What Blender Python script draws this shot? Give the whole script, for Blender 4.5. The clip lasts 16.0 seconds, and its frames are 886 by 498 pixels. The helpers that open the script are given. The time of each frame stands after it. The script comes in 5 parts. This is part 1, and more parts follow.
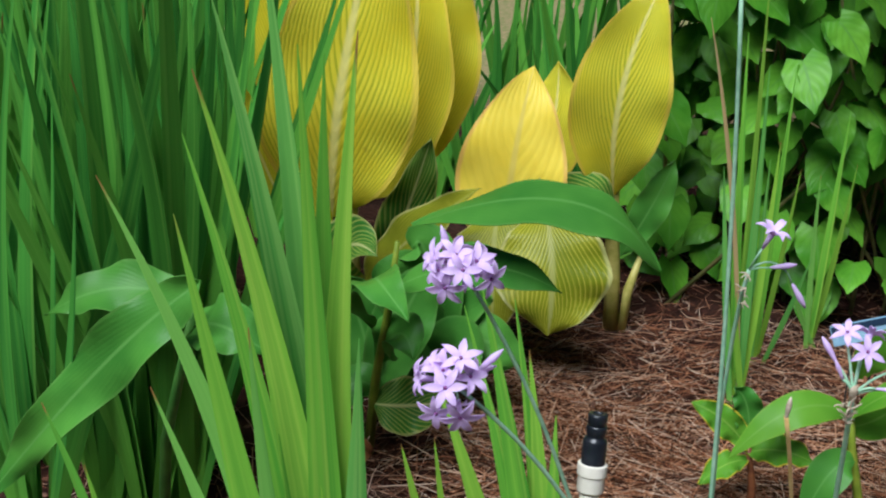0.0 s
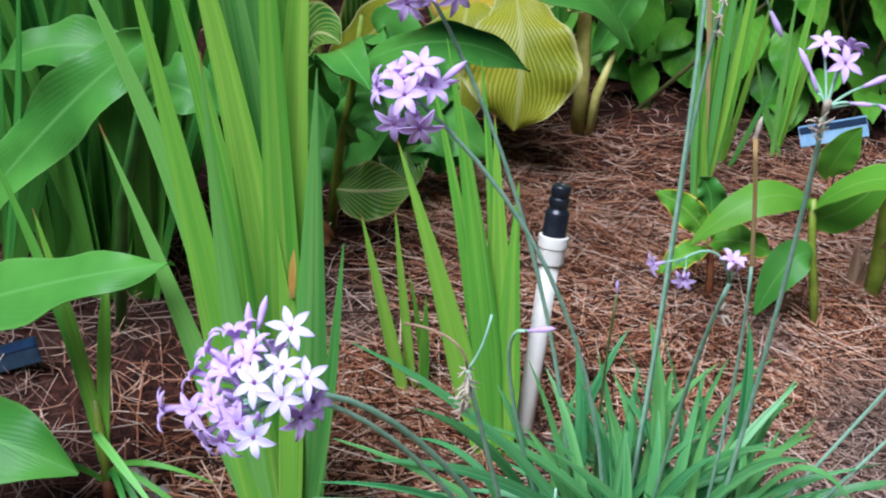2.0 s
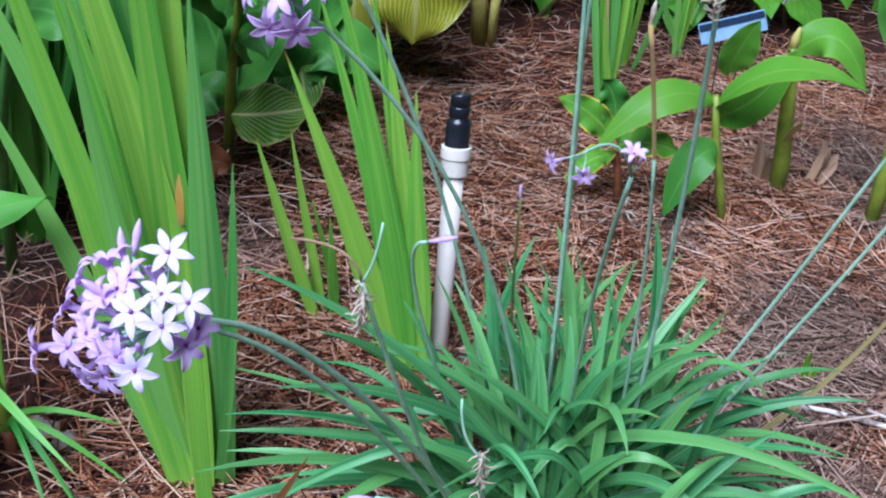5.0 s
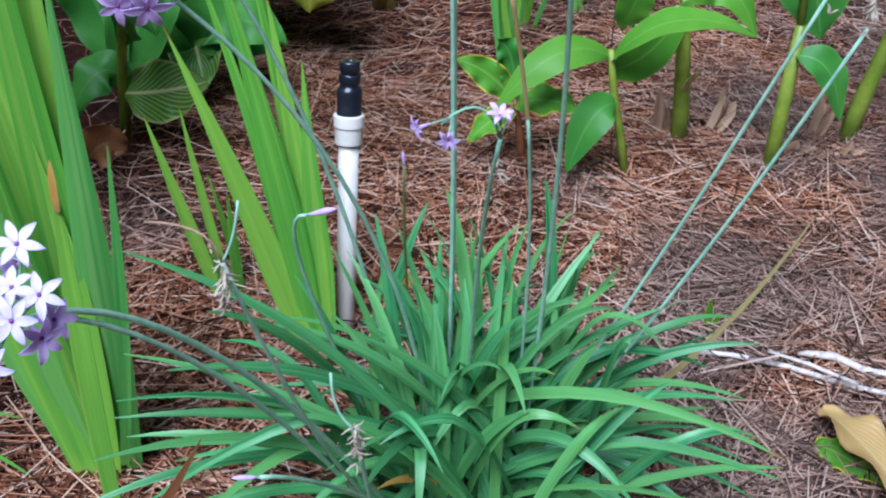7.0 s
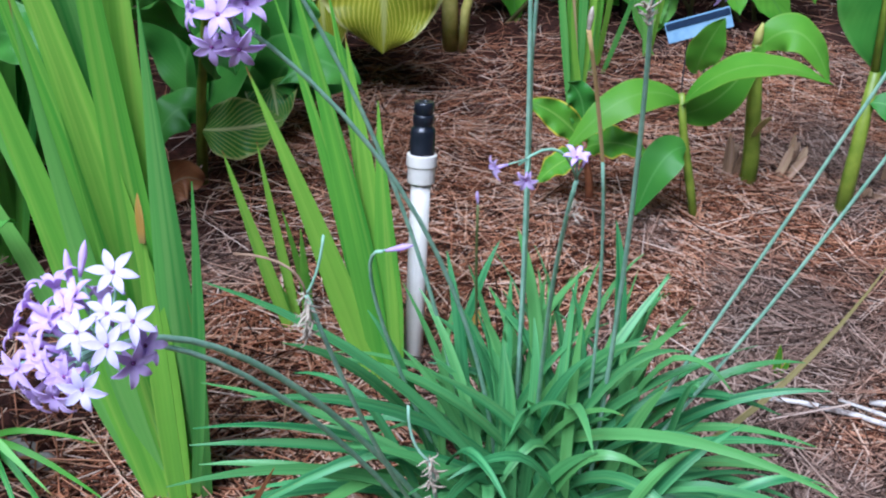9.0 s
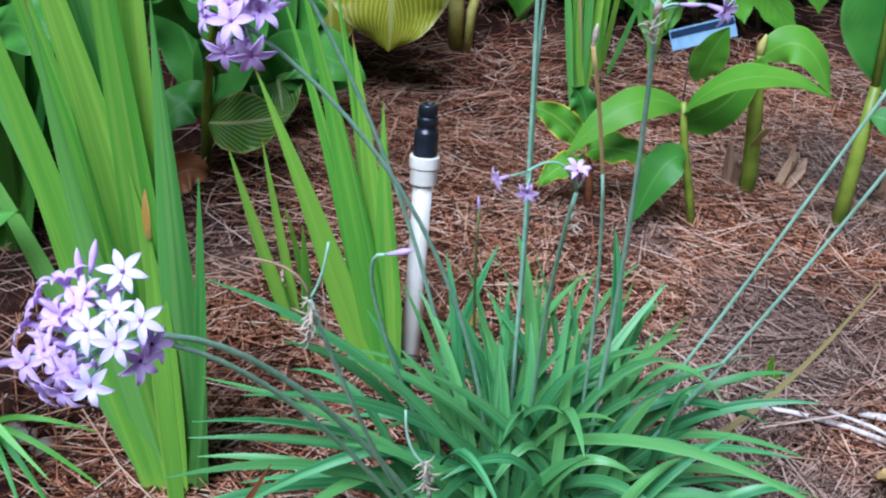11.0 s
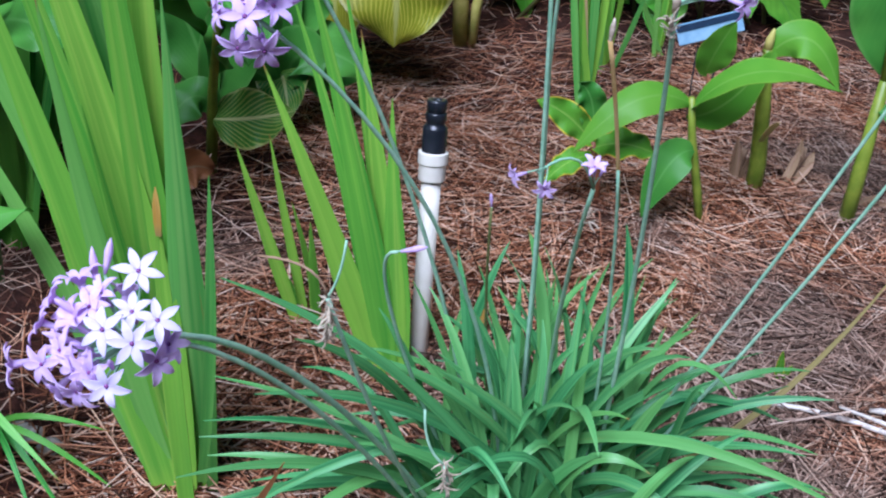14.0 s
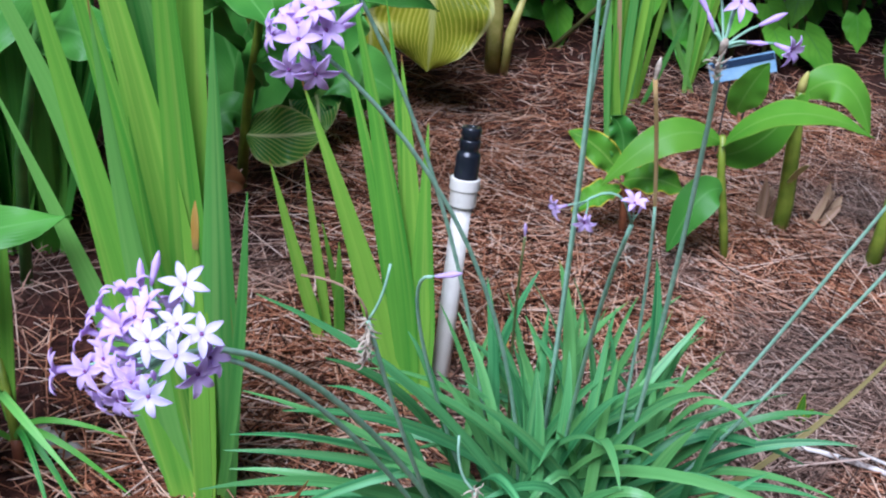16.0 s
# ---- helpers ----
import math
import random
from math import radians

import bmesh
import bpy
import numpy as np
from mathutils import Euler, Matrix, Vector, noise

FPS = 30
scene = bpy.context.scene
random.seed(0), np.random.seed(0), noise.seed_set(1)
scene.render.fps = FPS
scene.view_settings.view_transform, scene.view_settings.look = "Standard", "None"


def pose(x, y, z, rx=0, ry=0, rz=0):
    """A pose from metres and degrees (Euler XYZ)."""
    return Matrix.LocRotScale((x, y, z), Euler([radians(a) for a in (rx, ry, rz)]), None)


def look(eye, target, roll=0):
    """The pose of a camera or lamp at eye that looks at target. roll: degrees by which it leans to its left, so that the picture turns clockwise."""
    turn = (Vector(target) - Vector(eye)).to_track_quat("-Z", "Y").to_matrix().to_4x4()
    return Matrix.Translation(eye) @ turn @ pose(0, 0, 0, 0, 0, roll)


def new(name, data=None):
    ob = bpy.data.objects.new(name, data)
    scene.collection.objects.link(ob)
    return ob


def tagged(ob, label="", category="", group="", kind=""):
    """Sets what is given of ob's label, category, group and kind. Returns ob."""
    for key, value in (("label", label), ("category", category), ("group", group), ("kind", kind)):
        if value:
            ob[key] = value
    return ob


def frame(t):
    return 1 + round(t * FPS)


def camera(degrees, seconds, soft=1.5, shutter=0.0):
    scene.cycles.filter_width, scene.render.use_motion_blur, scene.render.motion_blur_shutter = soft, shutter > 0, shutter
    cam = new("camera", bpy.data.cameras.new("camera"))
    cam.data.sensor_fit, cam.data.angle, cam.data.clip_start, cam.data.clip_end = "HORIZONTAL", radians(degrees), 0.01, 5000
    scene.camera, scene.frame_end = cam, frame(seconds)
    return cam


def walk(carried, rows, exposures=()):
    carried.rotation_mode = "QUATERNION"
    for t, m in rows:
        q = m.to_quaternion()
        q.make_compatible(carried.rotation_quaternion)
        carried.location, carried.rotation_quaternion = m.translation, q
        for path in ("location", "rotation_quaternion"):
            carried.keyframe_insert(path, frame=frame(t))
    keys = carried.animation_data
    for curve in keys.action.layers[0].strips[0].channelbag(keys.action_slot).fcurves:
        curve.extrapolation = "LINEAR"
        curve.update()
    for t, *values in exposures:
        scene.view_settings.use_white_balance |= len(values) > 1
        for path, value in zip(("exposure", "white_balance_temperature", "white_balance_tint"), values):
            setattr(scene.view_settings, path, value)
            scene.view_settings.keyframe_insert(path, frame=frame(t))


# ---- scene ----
cam = camera(45.0, 16.0, soft=2.2)
PATH = [
    (0, (-0.041, -0.864, 0.785), (-0.265, 0.967, 0.013), 1.6),
    (0.5, (-0.041, -0.871, 0.769), (-0.283, 0.949, -0.024), 2.2),
    (1, (-0.036, -0.872, 0.746), (-0.231, 0.906, -0.148), 2.8),
    (1.5, (-0.032, -0.875, 0.73), (-0.198, 0.876, -0.221), 3.6),
    (2, (-0.033, -0.872, 0.713), (-0.168, 0.835, -0.319), 4.3),
    (2.5, (-0.032, -0.875, 0.706), (-0.154, 0.823, -0.344), 4.1),
    (3, (-0.03, -0.876, 0.704), (-0.138, 0.812, -0.363), 4.1),
    (3.5, (-0.032, -0.868, 0.694), (-0.117, 0.785, -0.43), 4.8),
    (4, (-0.027, -0.852, 0.692), (-0.061, 0.793, -0.446), 4.8),
    (4.2, (-0.027, -0.847, 0.688), (-0.032, 0.788, -0.465), 4.9),
    (6.3, (-0.004, -0.863, 0.701), (0.065, 0.794, -0.418), 2.3),
    (6.5, (-0.001, -0.859, 0.699), (0.094, 0.781, -0.442), 2.7),
    (7, (0.008, -0.849, 0.694), (0.165, 0.751, -0.496), 2.8),
    (7.5, (0.007, -0.844, 0.69), (0.171, 0.742, -0.517), 2.8),
    (8, (0.004, -0.852, 0.695), (0.106, 0.767, -0.474), 2.4),
    (8.5, (0.0, -0.859, 0.699), (0.058, 0.791, -0.43), 2.0),
    (9, (0.0, -0.858, 0.699), (0.043, 0.79, -0.434), 1.7),
    (9.2, (0.0, -0.859, 0.7), (0.041, 0.786, -0.437), 1.7),
    (11.3, (-0.003, -0.864, 0.712), (0.046, 0.775, -0.434), 3.7),
    (11.5, (-0.004, -0.861, 0.712), (0.05, 0.771, -0.443), 3.6),
    (12, (-0.005, -0.861, 0.711), (0.046, 0.777, -0.435), 3.5),
    (12.5, (-0.008, -0.861, 0.713), (0.045, 0.78, -0.429), 3.8),
    (13, (-0.007, -0.86, 0.711), (0.037, 0.781, -0.43), 3.3),
    (13.5, (-0.006, -0.86, 0.713), (0.046, 0.774, -0.439), 3.5),
    (14, (-0.01, -0.859, 0.709), (0.037, 0.777, -0.441), 3.4),
    (14.5, (-0.011, -0.859, 0.712), (0.04, 0.782, -0.429), 3.9),
    (15, (-0.012, -0.858, 0.705), (0.039, 0.774, -0.45), 4.3),
    (15.5, (-0.018, -0.863, 0.71), (-0.002, 0.789, -0.418), 4.8),
    (16, (-0.022, -0.863, 0.713), (-0.006, 0.797, -0.403), 5.6),
]
walk(cam, [(t, look(eye, target, roll)) for t, eye, target, roll in PATH], [(0, 0.40, 5520, 8), (1.5, 0.58, 5200, 14), (3.5, 0.64, 5000, 23), (6.5, 0.60, 4780, 17), (9, 0.60, 4800, 17), (12, 0.58, 4830, 17), (16, 0.58, 4900, 21)])

# ---- world and light ----
SUN_EL, SUN_ROT = 62, 212
world = bpy.data.worlds.new("sky")
scene.world = world
world.use_nodes = True
wn = world.node_tree
sky = wn.nodes.new("ShaderNodeTexSky")
sky.sky_type, sky.sun_disc = "NISHITA", False
sky.sun_elevation, sky.sun_rotation = radians(SUN_EL), radians(SUN_ROT)
sky.dust_density, sky.ozone_density = 4.0, 1.0
wn.nodes["Background"].inputs["Strength"].default_value = 0.013
wn.links.new(sky.outputs["Color"], wn.nodes["Background"].inputs["Color"])
sun = new("sun", bpy.data.lights.new("sun", "SUN"))
sun.data.energy, sun.data.angle, sun.data.color = 4.35, radians(38), (1.0, 0.96, 0.90)
sd = Vector((math.sin(radians(SUN_ROT)) * math.cos(radians(SUN_EL)), math.cos(radians(SUN_ROT)) * math.cos(radians(SUN_EL)), math.sin(radians(SUN_EL))))
sun.matrix_world = look(sd * 20, (0, 0, 0))


# ---- materials ----
def node(nt, kind, **values):
    n = nt.nodes.new(kind)
    for k, v in values.items():
        if k == "op":
            n.operation = v
        elif isinstance(v, bpy.types.NodeSocket):
            nt.links.new(v, n.inputs[int(k[1:])] if k[0] == "i" and k[1:].isdigit() else n.inputs[k])
        else:
            (n.inputs[int(k[1:])] if k[0] == "i" and k[1:].isdigit() else n.inputs[k]).default_value = v
    return n


def math_node(nt, op, a, b=0.0):
    return node(nt, "ShaderNodeMath", op=op, i0=a, i1=b).outputs[0]


def blend(nt, fac, a, b, how="MIX"):
    n = nt.nodes.new("ShaderNodeMix")
    n.data_type, n.blend_type = "RGBA", how
    for i, v in ((0, fac), (6, a), (7, b)):
        if isinstance(v, bpy.types.NodeSocket):
            nt.links.new(v, n.inputs[i])
        else:
            n.inputs[i].default_value = v if i == 0 else (*v, 1)
    return n.outputs[2]


def ramp(nt, value, lo, hi):
    n = nt.nodes.new("ShaderNodeMapRange")
    n.interpolation_type = "SMOOTHSTEP"
    nt.links.new(value, n.inputs[0])
    n.inputs[1].default_value, n.inputs[2].default_value = lo, hi
    return n.outputs[0]


def noise_node(nt, vec, scale, detail=3.0, rough=0.55):
    n = nt.nodes.new("ShaderNodeTexNoise")
    if vec is not None:
        nt.links.new(vec, n.inputs["Vector"])
    n.inputs["Scale"].default_value, n.inputs["Detail"].default_value, n.inputs["Roughness"].default_value = scale, detail, rough
    return n.outputs["Fac"]


def material(name):
    m = bpy.data.materials.new(name)
    m.use_nodes = True
    return m, m.node_tree, m.node_tree.nodes["Principled BSDF"]


def bump(nt, bsdf, height, strength, distance):
    b = node(nt, "ShaderNodeBump", Strength=strength, Distance=distance, Height=height)
    nt.links.new(b.outputs[0], bsdf.inputs["Normal"])
    return b


def finish_leaf(nt, bsdf, col, thin, rough, gloss=0.2, tint=(1.25, 1.2, 0.6)):
    nt.links.new(col, bsdf.inputs["Base Color"])
    bsdf.inputs["Roughness"].default_value = rough
    bsdf.inputs["Specular IOR Level"].default_value = gloss
    tr = nt.nodes.new("ShaderNodeBsdfTranslucent")
    nt.links.new(blend(nt, 1.0, col, tint, "MULTIPLY"), tr.inputs["Color"])
    mix = nt.nodes.new("ShaderNodeMixShader")
    mix.inputs[0].default_value = thin
    nt.links.new(bsdf.outputs[0], mix.inputs[1])
    nt.links.new(tr.outputs[0], mix.inputs[2])
    nt.links.new(mix.outputs[0], nt.nodes["Material Output"].inputs["Surface"])


def leaf_uv(nt):
    sep = nt.nodes.new("ShaderNodeSeparateXYZ")
    nt.links.new(nt.nodes.new("ShaderNodeUVMap").outputs[0], sep.inputs[0])
    rnd = nt.nodes.new("ShaderNodeObjectInfo").outputs["Random"]
    return sep.outputs[0], sep.outputs[1], rnd


def blade_material(name, dark, light, base, tip=(0.32, 0.17, 0.05), streaks=26, base_at=0.3, thin=0.3, tip_share=0.6, rough=0.42, gloss=0.2):
    m, nt, bsdf = material(name)
    a, s, rnd = leaf_uv(nt)
    v = node(nt, "ShaderNodeCombineXYZ", i0=math_node(nt, "MULTIPLY", a, streaks), i1=math_node(nt, "MULTIPLY", s, 2.2), i2=math_node(nt, "MULTIPLY", rnd, 40.0)).outputs[0]
    veins = noise_node(nt, v, 1.0, 2.0)
    v2 = node(nt, "ShaderNodeCombineXYZ", i0=math_node(nt, "MULTIPLY", a, 1.6), i1=math_node(nt, "MULTIPLY", s, 1.3), i2=math_node(nt, "MULTIPLY", rnd, 71.0)).outputs[0]
    broad = noise_node(nt, v2, 1.0, 2.0)
    col = blend(nt, ramp(nt, math_node(nt, "ADD", math_node(nt, "MULTIPLY", veins, 0.3), math_node(nt, "MULTIPLY", broad, 0.7)), 0.28, 0.74), dark, light)
    col = blend(nt, math_node(nt, "MULTIPLY", ramp(nt, rnd, 0.2, 1.0), 0.55), col, base)
    v3 = node(nt, "ShaderNodeCombineXYZ", i0=math_node(nt, "MULTIPLY", a, 5.0), i1=math_node(nt, "MULTIPLY", s, 0.7), i2=math_node(nt, "MULTIPLY", rnd, 93.0)).outputs[0]
    col = blend(nt, math_node(nt, "MULTIPLY", ramp(nt, noise_node(nt, v3, 1.0, 1.0), 0.48, 0.85), 0.6), col, (base[0] * 1.25, base[1] * 1.1, base[2] * 1.6))
    low = math_node(nt, "SUBTRACT", 1.0, ramp(nt, s, 0.0, base_at))
    col = blend(nt, math_node(nt, "MULTIPLY", low, 0.8), col, base)
    dry = math_node(nt, "MULTIPLY", ramp(nt, math_node(nt, "ADD", s, math_node(nt, "MULTIPLY", broad, 0.06)), 0.985, 1.02), ramp(nt, rnd, 1 - tip_share, 1 - tip_share + 0.2))
    col = blend(nt, dry, col, tip)
    spots = ramp(nt, noise_node(nt, v2, 4.0, 3.0), 0.69, 0.76)
    col = blend(nt, math_node(nt, "MULTIPLY", spots, 0.55), col, (0.30, 0.26, 0.05))
    finish_leaf(nt, bsdf, col, thin, rough, gloss)
    bump(nt, bsdf, veins, 0.2, 0.0005)
    return m


def broad_material(name, dark, light, stripe, stripes=26.0, amount=0.8, rib=(0.5, 0.55, 0.25), edge=(0.55, 0.5, 0.2), edge_on=0.6, thin=0.35, rough=0.38, slant=0.55, worn=0.3, warp=0.05, relief=0.35, bow=0.8, fine_on=0.25, vary=0.4, wander=1.4):
    """A broad leaf with a midrib and slanting side veins; stripe is the colour of every second vein band."""
    m, nt, bsdf = material(name)
    a, s, rnd = leaf_uv(nt)
    side = math_node(nt, "ABSOLUTE", math_node(nt, "MULTIPLY", math_node(nt, "SUBTRACT", a, 0.5), 2.0))
    tex = nt.nodes.new("ShaderNodeTexCoord").outputs["Object"]
    wob = noise_node(nt, tex, 14.0, 2.0)
    q = math_node(nt, "SUBTRACT", s, math_node(nt, "MULTIPLY", math_node(nt, "POWER", side, bow), slant))
    q = math_node(nt, "ADD", q, math_node(nt, "MULTIPLY", wob, warp))
    wave = math_node(nt, "SINE", math_node(nt, "ADD", math_node(nt, "MULTIPLY", q, stripes * 6.283), math_node(nt, "MULTIPLY", noise_node(nt, tex, 30.0, 2.0), wander)))
    fine = math_node(nt, "SINE", math_node(nt, "MULTIPLY", q, stripes * 2.37 * 6.283))
    both = math_node(nt, "ADD", math_node(nt, "MULTIPLY", wave, 0.8), math_node(nt, "MULTIPLY", fine, fine_on))
    blot = noise_node(nt, tex, 9.0, 3.0)
    col = blend(nt, ramp(nt, blot, 0.3, 0.7), dark, light)
    band = math_node(nt, "MULTIPLY", ramp(nt, math_node(nt, "ADD", both, math_node(nt, "MULTIPLY", math_node(nt, "SUBTRACT", blot, 0.5), 1.6)), 0.1, 0.75), amount)
    col = blend(nt, band, col, stripe)
    col = blend(nt, math_node(nt, "MULTIPLY", math_node(nt, "SUBTRACT", 1.0, ramp(nt, side, 0.02, 0.09)), 0.85), col, rib)
    col = blend(nt, math_node(nt, "MULTIPLY", ramp(nt, math_node(nt, "ADD", side, math_node(nt, "MULTIPLY", wob, 0.08)), 0.93, 1.0), edge_on), col, edge)
    col = blend(nt, math_node(nt, "MULTIPLY", ramp(nt, rnd, 0.15, 1.0), vary), col, tuple(c * 0.55 for c in dark))
    patch = ramp(nt, noise_node(nt, tex, 38.0, 4.0, 0.7), 0.66, 0.76)
    col = blend(nt, math_node(nt, "MULTIPLY", patch, worn), col, (0.22, 0.15, 0.04))
    finish_leaf(nt, bsdf, col, thin, rough)
    bump(nt, bsdf, math_node(nt, "ADD", math_node(nt, "MULTIPLY", wave, 0.6), wob), relief, 0.0009)
    return m


def plain_material(name, a, b, scale=60.0, rough=0.5, relief=0.4, depth=0.0006, gloss=0.4, thin=0.0, tint=(1.25, 1.2, 0.6)):
    m, nt, bsdf = material(name)
    tex = nt.nodes.new("ShaderNodeTexCoord").outputs["Object"]
    f = noise_node(nt, tex, scale, 4.0, 0.6)
    g = noise_node(nt, tex, scale * 0.17, 2.0)
    col = blend(nt, ramp(nt, math_node(nt, "ADD", math_node(nt, "MULTIPLY", f, 0.6), math_node(nt, "MULTIPLY", g, 0.4)), 0.35, 0.65), a, b)
    if thin:
        finish_leaf(nt, bsdf, col, thin, rough, gloss, tint)
    else:
        nt.links.new(col, bsdf.inputs["Base Color"])
        bsdf.inputs["Roughness"].default_value = rough
        bsdf.inputs["Specular IOR Level"].default_value = gloss
    bump(nt, bsdf, f, relief, depth)
    return m


def straw_material():
    m, nt, bsdf = material("pine_straw")
    rnd = nt.nodes.new("ShaderNodeNewGeometry")
    pos, island = rnd.outputs["Position"], rnd.outputs["Random Per Island"]
    cr = nt.nodes.new("ShaderNodeValToRGB")
    nt.links.new(island, cr.inputs[0])
    stops = ((0.0, (0.018, 0.007, 0.004)), (0.27, (0.10, 0.037, 0.017)), (0.48, (0.37, 0.145, 0.065)), (0.70, (0.58, 0.295, 0.155)), (0.88, (0.70, 0.48, 0.32)), (1.0, (0.76, 0.60, 0.46)))
    while len(cr.color_ramp.elements) < len(stops):
        cr.color_ramp.elements.new(0.5)
    for e, (p, c) in zip(cr.color_ramp.elements, stops):
        e.position, e.color = p, (*c, 1)
    sep = nt.nodes.new("ShaderNodeSeparateXYZ")
    nt.links.new(pos, sep.inputs[0])
    weather = ramp(nt, math_node(nt, "ADD", noise_node(nt, pos, 4.2, 3.0), math_node(nt, "SUBTRACT", math_node(nt, "MULTIPLY", math_node(nt, "ABSOLUTE", math_node(nt, "ADD", sep.outputs[0], 0.03)), 0.40), math_node(nt, "MULTIPLY", math_node(nt, "MAXIMUM", sep.outputs[1], 0.0), 0.22))), 0.54, 0.76)
    grey = blend(nt, island, (0.05, 0.029, 0.019), (0.44, 0.32, 0.245))
    col = blend(nt, math_node(nt, "MULTIPLY", weather, 0.8), cr.outputs[0], grey)
    nt.links.new(col, bsdf.inputs["Base Color"])
    bsdf.inputs["Roughness"].default_value = 0.6
    bsdf.inputs["Specular IOR Level"].default_value = 0.15
    return m


def ground_material():
    m, nt, bsdf = material("mulch_soil")
    pos = nt.nodes.new("ShaderNodeNewGeometry").outputs["Position"]
    f, g = noise_node(nt, pos, 90.0, 5.0, 0.7), noise_node(nt, pos, 5.0, 3.0)
    col = blend(nt, ramp(nt, f, 0.35, 0.7), (0.014, 0.006, 0.004), (0.068, 0.025, 0.016))
    col = blend(nt, math_node(nt, "MULTIPLY", ramp(nt, g, 0.5, 0.7), 0.6), col, (0.05, 0.027, 0.019))
    sep = nt.nodes.new("ShaderNodeSeparateXYZ")
    nt.links.new(pos, sep.inputs[0])
    far = ramp(nt, math_node(nt, "ADD", sep.outputs[1], math_node(nt, "MULTIPLY", g, 0.8)), 2.2, 2.9)
    lawn = blend(nt, ramp(nt, noise_node(nt, pos, 45.0, 5.0), 0.35, 0.65), (0.30, 0.22, 0.12), (0.14, 0.17, 0.05))
    col = blend(nt, far, col, lawn)
    nt.links.new(col, bsdf.inputs["Base Color"])
    bsdf.inputs["Roughness"].default_value = 0.9
    bsdf.inputs["Specular IOR Level"].default_value = 0.1
    bump(nt, bsdf, f, 0.9, 0.006)
    return m


IRIS = blade_material("iris_blade", (0.10, 0.38, 0.035), (0.27, 0.61, 0.06), (0.42, 0.66, 0.065), streaks=16, base_at=0.12)
IRIS_COOL = blade_material("iris_cool_blade", (0.08, 0.32, 0.055), (0.21, 0.53, 0.10), (0.28, 0.56, 0.09), streaks=12, base_at=0.1)
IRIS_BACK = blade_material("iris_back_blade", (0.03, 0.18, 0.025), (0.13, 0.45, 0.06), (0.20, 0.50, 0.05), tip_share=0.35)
GARLIC = blade_material("garlic_blade", (0.026, 0.155, 0.042), (0.15, 0.44, 0.145), (0.19, 0.43, 0.085), streaks=7, base_at=0.02, tip_share=0.3, thin=0.2, rough=0.40, gloss=0.36)
DRY = blade_material("dry_blade", (0.62, 0.36, 0.05), (0.80, 0.56, 0.13), (0.4, 0.3, 0.1), streaks=14)
RUST = blade_material("rust_blade", (0.34, 0.12, 0.04), (0.50, 0.22, 0.08), (0.4, 0.2, 0.08), streaks=14)
HUSKBLADE = blade_material("husk_blade", (0.20, 0.11, 0.055), (0.48, 0.34, 0.20), (0.36, 0.24, 0.13), streaks=16, thin=0.1, rough=0.7)
STRAWBLADE = blade_material("straw_blade", (0.42, 0.30, 0.13), (0.6, 0.46, 0.22), (0.4, 0.42, 0.12), streaks=14)
YELLOW = broad_material("yellow_canna", (0.80, 0.72, 0.028), (0.93, 0.88, 0.08), (0.40, 0.47, 0.014), stripes=15, amount=0.6, rib=(0.94, 0.90, 0.40), edge=(0.88, 0.70, 0.14), slant=0.95, warp=0.05, thin=0.48, bow=1.3, fine_on=0.15, relief=0.4, wander=0.8, vary=0.08)
LIME = broad_material("lime_canna", (0.18, 0.22, 0.008), (0.29, 0.31, 0.012), (0.50, 0.47, 0.05), stripes=13, amount=0.8, rib=(0.42, 0.43, 0.12), edge=(0.60, 0.58, 0.25), edge_on=0.6, slant=0.9, vary=0.08)
GOLD = broad_material("golden_canna", (0.82, 0.66, 0.05), (0.92, 0.78, 0.10), (0.66, 0.54, 0.04), stripes=9, amount=0.16, slant=0.6, warp=0.12, rib=(0.76, 0.64, 0.14), edge=(0.76, 0.50, 0.14), edge_on=0.8, bow=1.3, fine_on=0.1, vary=0.08)
STRIPED = broad_material("striped_canna", (0.05, 0.19, 0.025), (0.11, 0.29, 0.03), (0.42, 0.50, 0.10), stripes=11, amount=0.8, rib=(0.7, 0.7, 0.3), edge=(0.6, 0.55, 0.2))
GREEN = broad_material("green_canna", (0.065, 0.24, 0.03), (0.135, 0.38, 0.05), (0.05, 0.23, 0.025), stripes=13, amount=0.05, relief=0.1, rib=(0.16, 0.40, 0.08), edge=(0.18, 0.38, 0.08), edge_on=0.4, worn=0.1)
YOUNG = broad_material("young_canna", (0.11, 0.32, 0.02), (0.19, 0.42, 0.035), (0.11, 0.35, 0.03), stripes=20, amount=0.12, relief=0.12, rib=(0.21, 0.43, 0.06), edge=(0.36, 0.5, 0.06), edge_on=0.3, worn=0.15)
SEEDLING = broad_material("seedling_canna", (0.12, 0.34, 0.02), (0.18, 0.42, 0.035), (0.12, 0.36, 0.03), stripes=20, amount=0.3, rib=(0.3, 0.52, 0.08), edge=(0.74, 0.62, 0.05), edge_on=1.0, worn=0.15)
HEART = broad_material("heart_leaf", (0.08, 0.29, 0.016), (0.22, 0.52, 0.04), (0.05, 0.20, 0.012), stripes=5, amount=0.14, relief=0.22, rib=(0.14, 0.36, 0.05), edge=(0.12, 0.33, 0.04), edge_on=0.3, worn=0.1, slant=0.5, bow=1.2)
TAN_LEAF = broad_material("dead_canna", (0.52, 0.34, 0.12), (0.66, 0.46, 0.18), (0.42, 0.4, 0.1), stripes=12, amount=0.5, rib=(0.6, 0.5, 0.2), edge=(0.35, 0.2, 0.08), worn=0.6)
